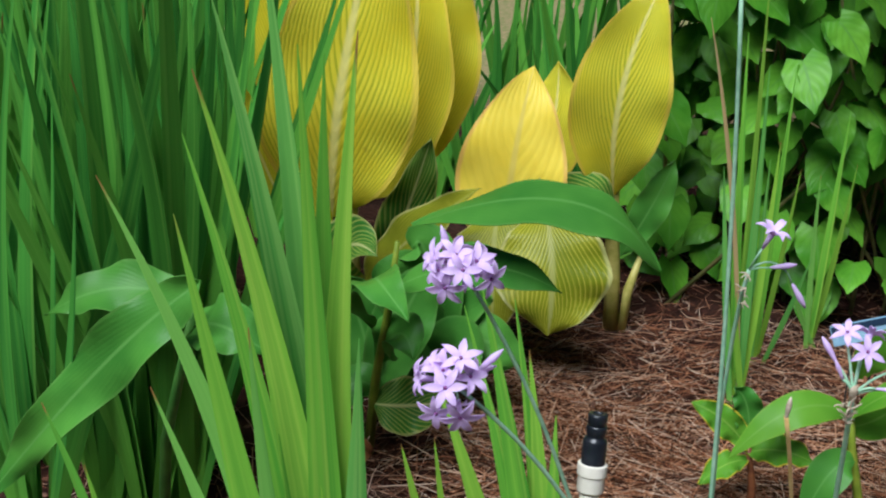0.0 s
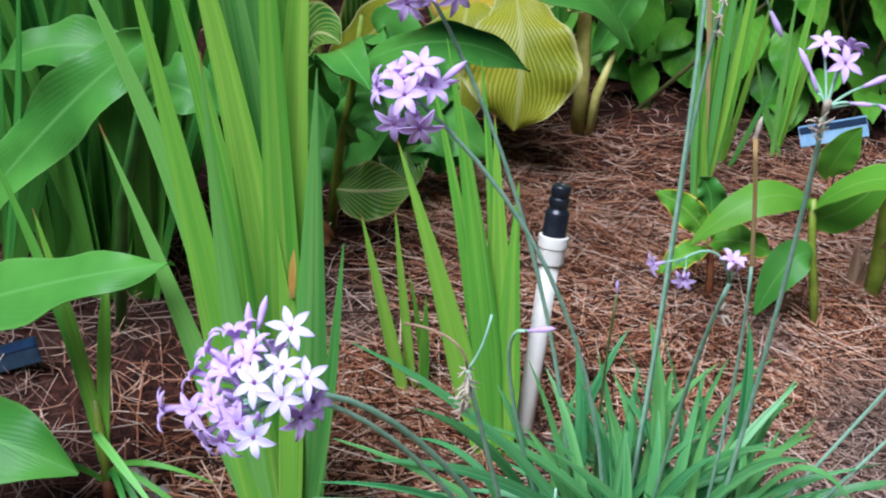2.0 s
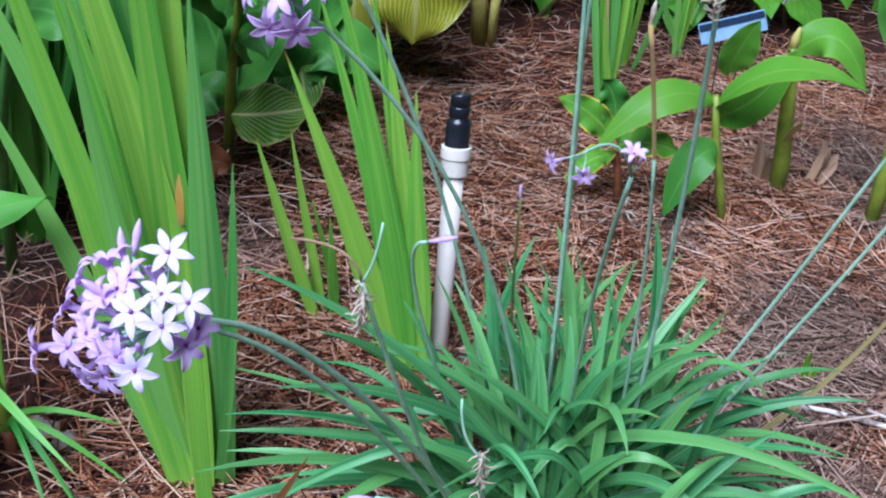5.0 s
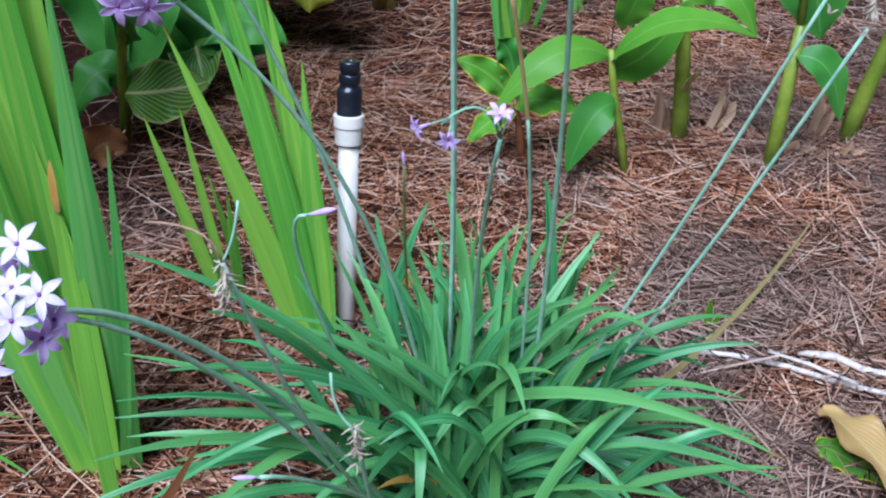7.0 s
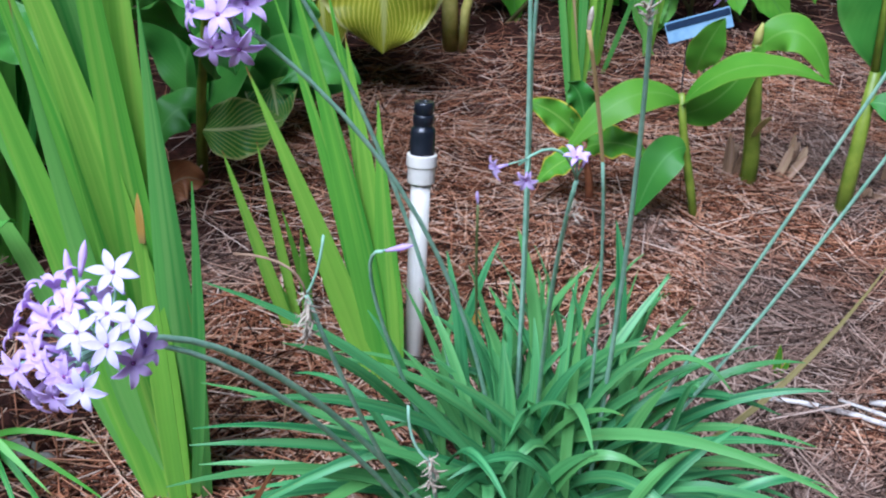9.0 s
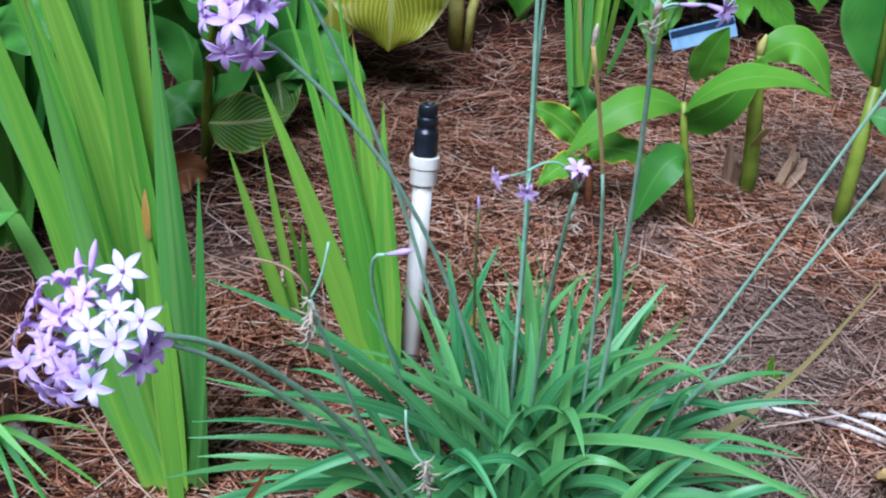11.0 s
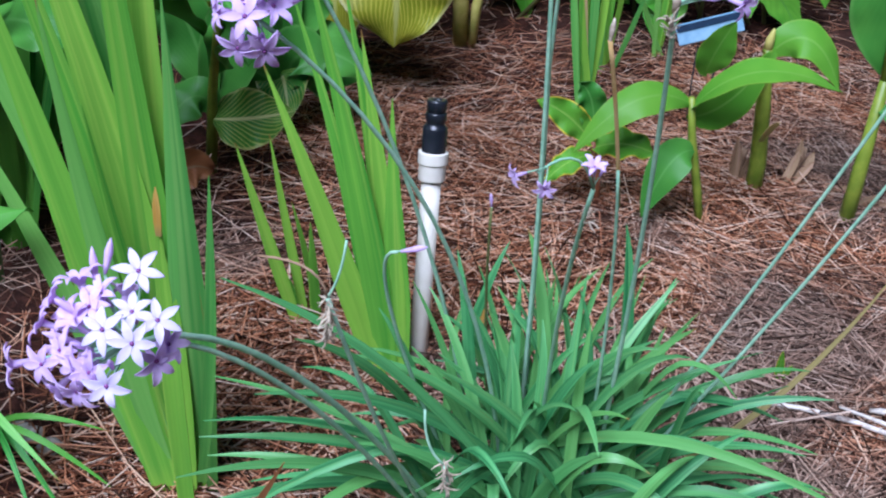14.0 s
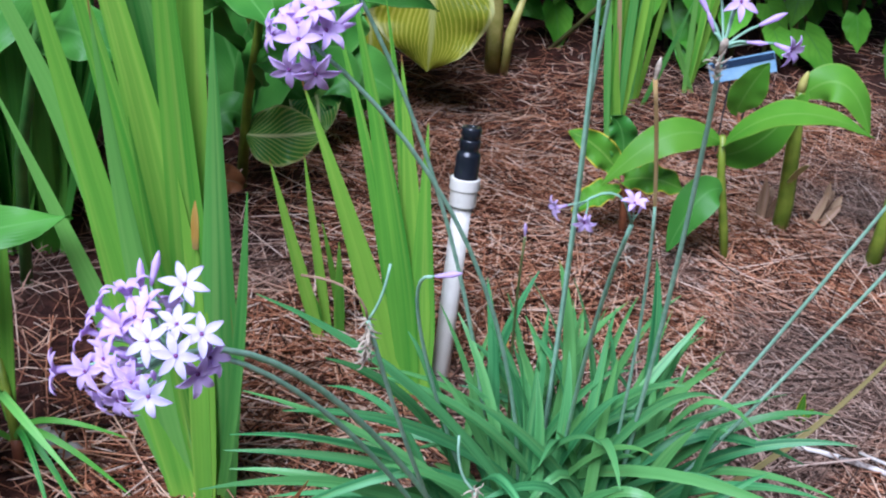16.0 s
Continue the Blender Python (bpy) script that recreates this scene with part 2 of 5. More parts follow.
BROWN_LEAF = broad_material("brown_leaf", (0.24, 0.09, 0.03), (0.36, 0.16, 0.06), (0.2, 0.1, 0.04), stripes=8, amount=0.4, rib=(0.3, 0.2, 0.1), edge=(0.2, 0.1, 0.05), worn=0.5)
STEM = plain_material("canna_stem", (0.14, 0.21, 0.015), (0.26, 0.32, 0.03), 40, 0.4, thin=0.12)
GSTEM = plain_material("green_stem", (0.06, 0.20, 0.03), (0.12, 0.30, 0.05), 40, 0.45, thin=0.1)
YSTEM = plain_material("yellow_stem", (0.38, 0.36, 0.06), (0.58, 0.52, 0.15), 55, 0.45, thin=0.12)
DSTEM = plain_material("dark_stem", (0.08, 0.12, 0.03), (0.16, 0.15, 0.05), 40, 0.5)
RSTEM = plain_material("red_stem", (0.15, 0.045, 0.02), (0.26, 0.10, 0.035), 60, 0.5)
STALK = plain_material("flower_stalk", (0.32, 0.57, 0.38), (0.50, 0.74, 0.54), 140, 0.4, thin=0.25)
WOODY = plain_material("shrub_stem", (0.10, 0.12, 0.03), (0.2, 0.18, 0.06), 60, 0.6)
PETAL = plain_material("lilac_petal", (0.77, 0.57, 0.93), (0.90, 0.74, 0.98), 160, 0.5, relief=0.3, depth=0.0003, thin=0.4, tint=(1.0, 0.95, 1.0))
PALE = plain_material("pale_petal", (0.76, 0.68, 0.93), (0.87, 0.81, 0.96), 160, 0.5, relief=0.3, depth=0.0003, thin=0.35, tint=(1.0, 0.97, 1.0))
THROAT = plain_material("floret_throat", (0.16, 0.04, 0.18), (0.30, 0.09, 0.28), 200, 0.5)
WITHER = plain_material("withered_petal", (0.34, 0.27, 0.18), (0.66, 0.57, 0.43), 220, 0.8)
PVC = plain_material("white_pvc", (0.70, 0.65, 0.53), (0.80, 0.76, 0.66), 30, 0.38, relief=0.15)
BLACK = plain_material("black_plastic", (0.008, 0.010, 0.014), (0.018, 0.020, 0.026), 60, 0.3, relief=0.2, gloss=0.5)
TAGWHITE = plain_material("tag_white", (0.16, 0.29, 0.41), (0.26, 0.40, 0.50), 50, 0.4, relief=0.1)
TAGDARK = plain_material("tag_dark", (0.006, 0.012, 0.02), (0.015, 0.03, 0.045), 50, 0.4, relief=0.1)
TAGBLUE = plain_material("tag_blue", (0.004, 0.014, 0.035), (0.010, 0.028, 0.06), 50, 0.4, relief=0.1)
WIRE = plain_material("tag_wire", (0.03, 0.03, 0.035), (0.07, 0.07, 0.07), 50, 0.45)
BLEACHED = plain_material("bleached_twig", (0.15, 0.11, 0.085), (0.68, 0.62, 0.54), 120, 0.7, relief=0.7, depth=0.001)
HUSK = plain_material("dry_husk", (0.17, 0.09, 0.045), (0.40, 0.27, 0.16), 60, 0.8, relief=0.7, depth=0.001)
TANSTALK = plain_material("tan_stalk", (0.46, 0.28, 0.08), (0.60, 0.42, 0.17), 70, 0.6)
STONE = plain_material("pale_stone", (0.32, 0.29, 0.24), (0.5, 0.46, 0.4), 70, 0.8, relief=0.7, depth=0.001)
BARK = plain_material("bark_chip", (0.08, 0.035, 0.02), (0.2, 0.1, 0.06), 90, 0.85, relief=0.8, depth=0.001)
STRAW = straw_material()
SOIL = ground_material()


# ---- mesh helpers ----
def vec(*v):
    return np.array(v, float)


def unit(v):
    return v / np.maximum(np.linalg.norm(v, axis=-1, keepdims=True), 1e-9)


def mesh_of(name, verts, faces, uv=None, slots=None, mats=()):
    me = bpy.data.meshes.new(name)
    me.from_pydata(np.asarray(verts, float).tolist(), [], [tuple(int(i) for i in f) for f in faces])
    if uv is not None:
        layer = me.uv_layers.new(name="UVMap")
        idx = np.empty(len(me.loops), np.int32)
        me.loops.foreach_get("vertex_index", idx)
        layer.data.foreach_set("uv", np.asarray(uv, np.float32)[idx].ravel())
    me.polygons.foreach_set("use_smooth", [True] * len(me.polygons))
    for m in mats:
        me.materials.append(m)
    if slots is not None:
        me.polygons.foreach_set("material_index", slots)
    me.update()
    return me


def shell(P, thick):
    """Vertices, faces and uv of a closed thin solid round the sheet P, rows along its length."""
    n, m, _ = P.shape
    du, dv = np.gradient(P, axis=0), np.gradient(P, axis=1)
    N = unit(np.cross(du, dv))
    T = np.broadcast_to(np.asarray(thick, float), (n, m))[..., None] / 2
    V = np.concatenate([(P + N * T).reshape(-1, 3), (P - N * T).reshape(-1, 3)])
    i = np.arange(n * m).reshape(n, m)
    q = np.stack([i[:-1, :-1], i[1:, :-1], i[1:, 1:], i[:-1, 1:]], -1).reshape(-1, 4)
    F = [q[:, ::-1], q + n * m]
    ring = np.concatenate([i[0, :-1], i[:-1, -1], i[-1, :0:-1], i[:0:-1, 0]])
    k = len(ring)
    rim = np.arange(k)
    top, low = 2 * n * m + rim, 2 * n * m + k + rim
    F.append(np.stack([top, np.roll(top, -1), np.roll(low, -1), low], -1))
    V = np.concatenate([V, V[ring], V[ring + n * m]])
    a, s = np.meshgrid(np.linspace(0, 1, m), np.linspace(0, 1, n))
    uv = np.stack([a, s], -1).reshape(-1, 2)
    return V, np.concatenate(F), np.concatenate([uv, uv, uv[ring], uv[ring]])


def curve3(a, b, c, n):
    s = np.linspace(0, 1, n)[:, None]
    return (1 - s) ** 2 * a + 2 * s * (1 - s) * b + s ** 2 * c


def tube_data(C, r, sides=8):
    C = np.asarray(C, float)
    n = len(C)
    r = np.broadcast_to(np.asarray(r, float), (n,))
    T = unit(np.gradient(C, axis=0))
    ref = vec(0.31, 0.87, 0.2) if abs(T[0, 2]) > 0.6 else vec(0.1, 0.2, 1.0)
    A = unit(np.cross(T, ref))
    B = np.cross(T, A)
    th = np.linspace(0, 2 * np.pi, sides, endpoint=False)
    V = (C[:, None] + r[:, None, None] * (np.cos(th)[None, :, None] * A[:, None] + np.sin(th)[None, :, None] * B[:, None])).reshape(-1, 3)
    F = [(k * sides + j, k * sides + (j + 1) % sides, (k + 1) * sides + (j + 1) % sides, (k + 1) * sides + j) for k in range(n - 1) for j in range(sides)]
    F += [tuple(range(sides))[::-1], tuple((n - 1) * sides + j for j in range(sides))]
    return V, F


def lathe_data(profile, sides=32):
    V, F, n = [], [], len(profile)
    for r, z in profile:
        V += [(r * math.cos(2 * math.pi * j / sides), r * math.sin(2 * math.pi * j / sides), z) for j in range(sides)]
    for k in range(n - 1):
        F += [(k * sides + j, k * sides + (j + 1) % sides, (k + 1) * sides + (j + 1) % sides, (k + 1) * sides + j) for j in range(sides)]
    F += [tuple(range(sides))[::-1], tuple((n - 1) * sides + j for j in range(sides))]
    return V, F


def join_data(pieces):
    V, F, S, base = [], [], [], 0
    for v, f, s in pieces:
        V.append(np.asarray(v, float))
        F += [tuple(int(i) + base for i in q) for q in f]
        S += [s] * len(f)
        base += len(v)
    return np.concatenate(V), F, S


def thing(name, at, label, category, group="", kind=""):
    ob = new(name)
    ob.location = at
    ob.empty_display_size = 0.02
    return tagged(ob, label, category, group, kind)


def part(name, me, parent, label="", m=None):
    ob = new(name, me)
    ob.parent = parent
    if m is not None:
        ob.matrix_basis = m
    return tagged(ob, label)


def origin(ob):
    """The place of the thing to which ob belongs."""
    while ob.parent:
        ob = ob.parent
    return vec(*ob.location)


def blade(parent, base, ctrl, tip, width, mat, face=(0, -1, 0), fold=0.15, twist=0.0, thick=0.0018, root=0.75, taper=0.55, power=1.7, kink=0.0, n=12, name="leaf", label=""):
    """A sword-shaped or strap-shaped leaf along a bent line, keeled, with a pointed end."""
    o = origin(parent)
    C = curve3(vec(*base) - o, vec(*ctrl) - o, vec(*tip) - o, n)
    s = np.linspace(0, 1, n)
    C[:, 2] -= kink * np.maximum(0, s - 0.62)
    T = unit(np.gradient(C, axis=0))
    W = unit(np.cross(T, vec(*face)))
    Nn = np.cross(W, T)
    ang = np.radians(twist) * s
    W = W * np.cos(ang)[:, None] + Nn * np.sin(ang)[:, None]
    Nn = np.cross(W, T)
    w = width * 0.5 * np.minimum(root + (1 - root) * np.minimum(s / 0.3, 1), 1) * np.clip(1 - np.maximum(0, (s - taper) / (1 - taper)) ** power, 0, 1) + 0.0003
    v = np.linspace(-1, 1, 5)
    P = C[:, None] + W[:, None] * (w[:, None, None] * v[None, :, None]) + Nn[:, None] * (fold * w[:, None, None] * np.abs(v)[None, :, None])
    t = thick * (1 - 0.5 * np.abs(v) ** 4)[None, :] * (0.35 + 0.65 * (1 - s))[:, None]
    V, F, uv = shell(P, t)
    return part(name, mesh_of(name, V, F, uv, mats=[mat]), parent, label)


def broad_leaf(parent, base, ctrl, tip, width, mat, face=(0, -1, 0.3), cup=0.15, wave=0.0055, waves=3.0, wide_at=0.45, twist=0.0, heart=False, thick=0.0008, n=22, name="leaf", label="", seed=0):
    """A broad leaf along a bent midrib, with lifted halves and wavy margins."""
    rng = np.random.RandomState(seed + 11)
    o = origin(parent)
    C = curve3(vec(*base) - o, vec(*ctrl) - o, vec(*tip) - o, n)
    T = unit(np.gradient(C, axis=0))
    s = np.linspace(0, 1, n)
    W = unit(np.cross(T, vec(*face)))
    Nn = np.cross(W, T)
    ang = np.radians(twist) * (s - 0.3)
    W = W * np.cos(ang)[:, None] + Nn * np.sin(ang)[:, None]
    Nn = np.cross(W, T)
    p = math.log(0.5) / math.log(wide_at)
    w = np.sin(np.pi * s ** p) ** 0.85
    if heart:
        w = np.maximum(w, np.minimum(1, 0.55 + s * 3) * (s < 0.2)) * (1 - np.maximum(0, (s - 0.72) / 0.28) ** 1 * 0.35)
    w = width * 0.5 * w + 0.0004
    m = 9
    v = np.linspace(-1, 1, m)
    ph = rng.uniform(0, 6.28, 2)
    side = np.where(v < 0, 0, 1)
    rip = np.sin(2 * np.pi * waves * s[:, None] + ph[side][None]) * wave * np.abs(v)[None] ** 2
    P = C[:, None] + W[:, None] * (w[:, None, None] * v[None, :, None]) + Nn[:, None] * (cup * w[:, None] * (np.abs(v)[None] ** 1.4) + rip)[..., None]
    if heart:
        P = P - T[:, None] * (0.22 * width * (1 - s)[:, None] ** 6 * np.abs(v)[None])[..., None]
    V, F, uv = shell(P, thick)
    return part(name, mesh_of(name, V, F, uv, mats=[mat]), parent, label)


def rod(parent, pts, r, mat, name="stem", sides=10, label=""):
    o = origin(parent)
    V, F = tube_data(np.asarray(pts, float) - o, r, sides)
    return part(name, mesh_of(name, V, F, mats=[mat]), parent, label)


# ---- ground ----
def axis(lo, hi, step, far):
    near = list(np.arange(lo, hi + step / 2, step))
    out, d = [], step
    while d < far:
        d *= 1.35
        out.append(d)
    return np.array([lo - x for x in out[::-1]] + near + [hi + x for x in out])


def relief(x, y):
    return 0.006 * math.sin(5.1 * x + 1.3) * math.cos(4.3 * y) + 0.012 * (noise.noise(Vector((x * 4, y * 4, 0.3)))) - 0.004


gx, gy = axis(-1.2, 1.4, 0.03, 300), axis(-0.7, 2.0, 0.03, 300)
gv = [(x, y, relief(x, y) if abs(x) < 3 and abs(y) < 3 else 0.0) for y in gy for x in gx]
nx = len(gx)
gf = [(j * nx + i, j * nx + i + 1, (j + 1) * nx + i + 1, (j + 1) * nx + i) for j in range(len(gy) - 1) for i in range(nx - 1)]
ground = new("ground", mesh_of("ground", gv, gf, mats=[SOIL]))
tagged(ground, "dark garden soil under a layer of mulch", "ground", kind="structure")


def straw(count, box, seed, length, lift, fade=0.3, clear=1.0, thick=1.0):
    """Pine needles strewn over a stretch of the ground, each a thin bent prism."""
    rng = np.random.RandomState(seed)
    x = rng.uniform(box[0], box[1], count)
    y = rng.uniform(box[2], box[3], count)
    # Sparse needles at left and back; the dark soil exposed also imitates plant shade.
    bare = np.maximum(np.clip((-0.2 - x) / 0.12, 0, 1) * np.where(y > -0.14, 0.985, 0.972), np.clip((y - 0.27 - 0.25 * np.clip(x, 0, 1) + 0.08 * np.sin(9 * x)) / 0.35, 0, 1) * 0.62)
    bare = np.maximum(bare, np.clip((-0.1 - x) / 0.08, 0, 1) * np.clip((y - 0.04) / 0.1, 0, 1) * 0.9)
    rim = np.minimum(np.minimum(x - box[0], box[1] - x), np.minimum(y - box[2], box[3] - y)) / fade
    rim = rim + np.array([noise.noise(Vector((a * 3, b * 3, 2.0))) for a, b in zip(x, y)]) * 0.35
    keep = rng.uniform(0, 1, count) > np.maximum(bare * clear, 1 - np.clip(rim, 0, 1))
    x, y, count = x[keep], y[keep], int(keep.sum())
    z0 = np.array([relief(a, b) for a, b in zip(x, y)])
    flow = np.array([noise.noise(Vector((a * 3, b * 3, 5.0))) for a, b in zip(x, y)]) * 3.0
    th = flow + rng.normal(0, 0.9, count)
    fine = np.clip((y - 0.32 + 0.08 * np.sin(9 * x)) / 0.25, 0, 1)
    L = rng.uniform(length[0], length[1], count) * (1 - 0.6 * fine)
    tilt = rng.normal(0, 0.10, count)
    D = np.stack([np.cos(th), np.sin(th), tilt], -1)
    Sd = np.stack([-np.sin(th), np.cos(th), np.zeros(count)], -1)
    bend = rng.normal(0, 0.12, count) * L
    up = rng.uniform(0.001, lift, count) * (1 - 0.6 * fine)
    R = rng.uniform(0.0006, 0.00115, count) * thick * (1 - 0.35 * np.clip((y - 0.05) / 0.35, 0, 1))
    rings = []
    for k, f in enumerate((-0.5, 0.0, 0.5)):
        c = np.stack([x, y, z0 + up], -1) + D * (L * f)[:, None] + Sd * (bend * (1 - 4 * f * f))[:, None]
        c[:, 2] = np.maximum(c[:, 2], z0 - 0.004)
        for j in range(3):
            a = 2 * math.pi * j / 3
            r = R * (1.0 if k < 2 else 0.5)
            rings.append(c + Sd * (r * math.cos(a))[:, None] + vec(0, 0, 1) * (r * math.sin(a))[:, None])
    V = np.stack(rings, 1).reshape(-1, 3)
    quad = [(k * 3 + j, k * 3 + (j + 1) % 3, k * 3 + 3 + (j + 1) % 3, k * 3 + 3 + j) for k in range(2) for j in range(3)]
    F = (np.arange(count)[:, None, None] * 9 + np.array(quad)[None]).reshape(-1, 4)
    me = bpy.data.meshes.new("pine_straw")
    me.vertices.add(len(V))
    me.vertices.foreach_set("co", V.ravel())
    me.loops.add(F.size)
    me.loops.foreach_set("vertex_index", F.ravel().astype(np.int32))
    me.polygons.add(len(F))
    me.polygons.foreach_set("loop_start", np.arange(0, F.size, 4, dtype=np.int32))
    me.materials.append(STRAW)
    me.update(calc_edges=True)
    me.validate()
    return me


straw_bed = new("pine_straw", straw(72000, (-0.85, 1.1, -0.65, 0.8), 4, (0.06, 0.20), 0.024))
tagged(straw_bed, "reddish brown pine needle mulch covering the bed", "pine straw", kind="stuff")
straw_far = new("pine_straw", straw(14000, (-1.1, 1.5, 0.4, 1.55), 5, (0.06, 0.18), 0.016))
tagged(straw_far, "dark reddish pine needle mulch under the shrubs", "pine straw", kind="stuff")
straw_round = new("pine_straw", straw(24000, (-2.6, 3.0, -2.2, 2.9), 6, (0.08, 0.2), 0.012, 0.9))
tagged(straw_round, "thin scatter of brown pine needles around the bed", "pine straw", kind="stuff")

litter = new("pine_straw", straw(12000, (-0.85, -0.12, -0.70, 0.30), 9, (0.02, 0.08), 0.014, 0.1, 0.8, 0.65))
tagged(litter, "fine grey broken needle litter on bare soil", "pine straw", kind="stuff")


# ---- irrigation riser ----
def riser(foot, top):
    ob = thing("irrigation_riser", foot, "white PVC riser pipe with a black spray nozzle in mulch", "sprinkler")
    d = Vector(top) - Vector(foot)
    h = d.length
    turn = d.to_track_quat("Z", "Y").to_matrix().to_4x4()
    def lathe(name, profile, mat, parent, label="", sides=36):
        return part(name, mesh_of(name, *lathe_data(profile, sides), mats=[mat]), parent, label, turn if parent == ob else None)
    n0 = h - 0.053
    pipe = lathe("pipe", [(0.0090, -0.03), (0.0090, 0.1), (0.0092, n0 - 0.012)], PVC, ob, "slightly soiled white pipe")
    c = n0 - 0.022
    lathe("coupling", [(0.0090, c), (0.0122, c), (0.0126, c + 0.0004), (0.0127, c + 0.001), (0.0127, c + 0.0148), (0.0128, c + 0.0155), (0.0136, c + 0.0157), (0.0140, c + 0.0162), (0.0140, c + 0.0168), (0.0140, c + 0.0258), (0.0139, c + 0.0266), (0.0134, c + 0.027), (0.0110, c + 0.027)], PVC, ob, "white threaded coupling")
    noz = lathe("nozzle", [(0.0108, n0 - 0.004), (0.0113, n0 + 0.001), (0.0115, n0 + 0.003), (0.0112, n0 + 0.005), (0.0114, n0 + 0.026), (0.0108, n0 + 0.0285), (0.0088, n0 + 0.030), (0.0086, n0 + 0.0325), (0.0096, n0 + 0.034), (0.0098, n0 + 0.040), (0.0093, n0 + 0.0415)], BLACK, ob, "black spray nozzle body")
    lathe("nozzle_cap", [(0.0084, n0 + 0.041), (0.0084, n0 + 0.043), (0.0090, n0 + 0.044), (0.0092, n0 + 0.051), (0.0086, n0 + 0.053), (0.0050, n0 + 0.053), (0.0046, n0 + 0.0515), (0.0043, n0 + 0.047), (0.0010, n0 + 0.0465)], BLACK, noz, "black ribbed cap")
    return ob


riser((-0.006, -0.066, 0.0), (0.002, 0.004, 0.266))


# ---- iris fans ----
def iris(at, blades, label, group="irises in the bed", mat=IRIS, thick=0.0010, foot=0.022, fold=0.0, second=None, taper=0.3, power=1.5):
    """blades: tip x, y, z, width, sideways bow, turn of the face."""
    ob = thing("iris", at, label, "iris", group)
    k = len(blades)
    for i, (tx, ty, tz, w, bow, yaw) in enumerate(blades):
        off = (i - (k - 1) / 2) / max(k, 1)
        b = vec(at[0] + foot * off, at[1] + 0.006 * ((i * 7) % 5 - 2), at[2] - 0.01)
        t = vec(tx, ty, tz)
        mid = (b + t) / 2 + vec(bow, 0, 0.02)
        blade(ob, b, mid, t, w, second if second and i % 3 == 0 else mat, face=(math.sin(radians(yaw)), -math.cos(radians(yaw)), 0.05), fold=fold * (1 if i % 2 else -1), thick=thick, root=0.68, taper=taper, power=power, n=16)
    return ob


def sword_iris(at, blades, label, group="irises in the bed", mats=(IRIS, IRIS_COOL)):
    """An iris whose flat blades sheathe each other in one fan. blades: foot x, bow x, tip x, y, z, width, turn of the face."""
    ob = thing("iris", at, label, "iris", group)
    for i, (bx, cx, tx, ty, tz, w, yaw) in enumerate(blades):
        y0 = at[1] + 0.12 * (ty - at[1]) + 0.0015 * i
        blade(ob, (bx, y0, at[2] - 0.01), (cx, (y0 + ty) / 2, tz * 0.5), (tx, ty, tz), w, mats[1] if i % 5 < 2 else mats[0], face=(math.sin(radians(yaw)), -math.cos(radians(yaw)), 0.05), fold=0.05 * (1 if i % 2 else -1), twist=(i * 37) % 17 - 8, thick=0.0011, root=0.6, taper=0.36, power=1.12, n=18)
    return ob


tall_iris = sword_iris((-0.191, -0.255, 0), [
    (-0.213, -0.226, -0.370, -0.190, 0.537, 0.024, 18), (-0.202, -0.257, -0.333, -0.215, 0.385, 0.023, 2), (-0.206, -0.247, -0.301, -0.225, 0.526, 0.030, 8),
    (-0.203, -0.214, -0.301, -0.200, 0.575, 0.026, 24), (-0.199, -0.185, -0.278, -0.235, 0.628, 0.038, -8), (-0.194, -0.190, -0.274, -0.205, 0.670, 0.036, 14),
    (-0.190, -0.208, -0.250, -0.170, 0.715, 0.036, -18), (-0.187, -0.196, -0.209, -0.240, 0.648, 0.028, 10), (-0.184, -0.214, -0.212, -0.160, 0.625, 0.032, 22),
    (-0.184, -0.206, -0.176, -0.220, 0.654, 0.033, -6), (-0.181, -0.176, -0.170, -0.250, 0.458, 0.031, 4), (-0.199, -0.235, -0.240, -0.265, 0.467, 0.026, -10),
    (-0.192, -0.208, -0.221, -0.270, 0.392, 0.015, 16)],
    "tall iris with broad sword-shaped green leaves in a fan")
blade(tall_iris, (-0.184, -0.282, 0.0), (-0.184, -0.286, 0.17), (-0.177, -0.288, 0.335), 0.014, IRIS, n=12)
blade(tall_iris, (-0.176, -0.262, 0.05), (-0.158, -0.262, 0.16), (-0.150, -0.255, 0.335), 0.009, IRIS_COOL, n=12)
blade(tall_iris, (-0.1775, -0.2900, 0.310), (-0.177, -0.2908, 0.328), (-0.176, -0.290, 0.347), 0.0045, DRY, n=8, label="dead orange-brown leaf tip")
sword_iris((-0.026, -0.100, 0), [
    (-0.034, -0.082, -0.145, -0.050, 0.322, 0.025, 10), (-0.031, -0.062, -0.123, -0.030, 0.382, 0.018, -12), (-0.029, -0.056, -0.108, -0.045, 0.412, 0.025, 8),
    (-0.026, -0.042, -0.080, -0.020, 0.387, 0.018, 20), (-0.023, -0.038, -0.064, -0.040, 0.349, 0.026, -8), (-0.021, -0.032, -0.037, -0.050, 0.293, 0.025, 6)],
    "young iris fan of bright green sword-shaped leaves", mats=(IRIS, IRIS))
iris((-0.115, 0.0, 0), [
    (-0.182, 0.0, 0.215, 0.013, -0.006, 10), (-0.150, 0.0, 0.225, 0.011, -0.004, -20), (-0.152, 0.01, 0.10, 0.008, -0.02, 0), (-0.115, 0.0, 0.13, 0.011, 0.0, 25), (-0.135, 0.02, 0.14, 0.008, 0.0, 40)],
    "small iris shoot with narrow green leaves")
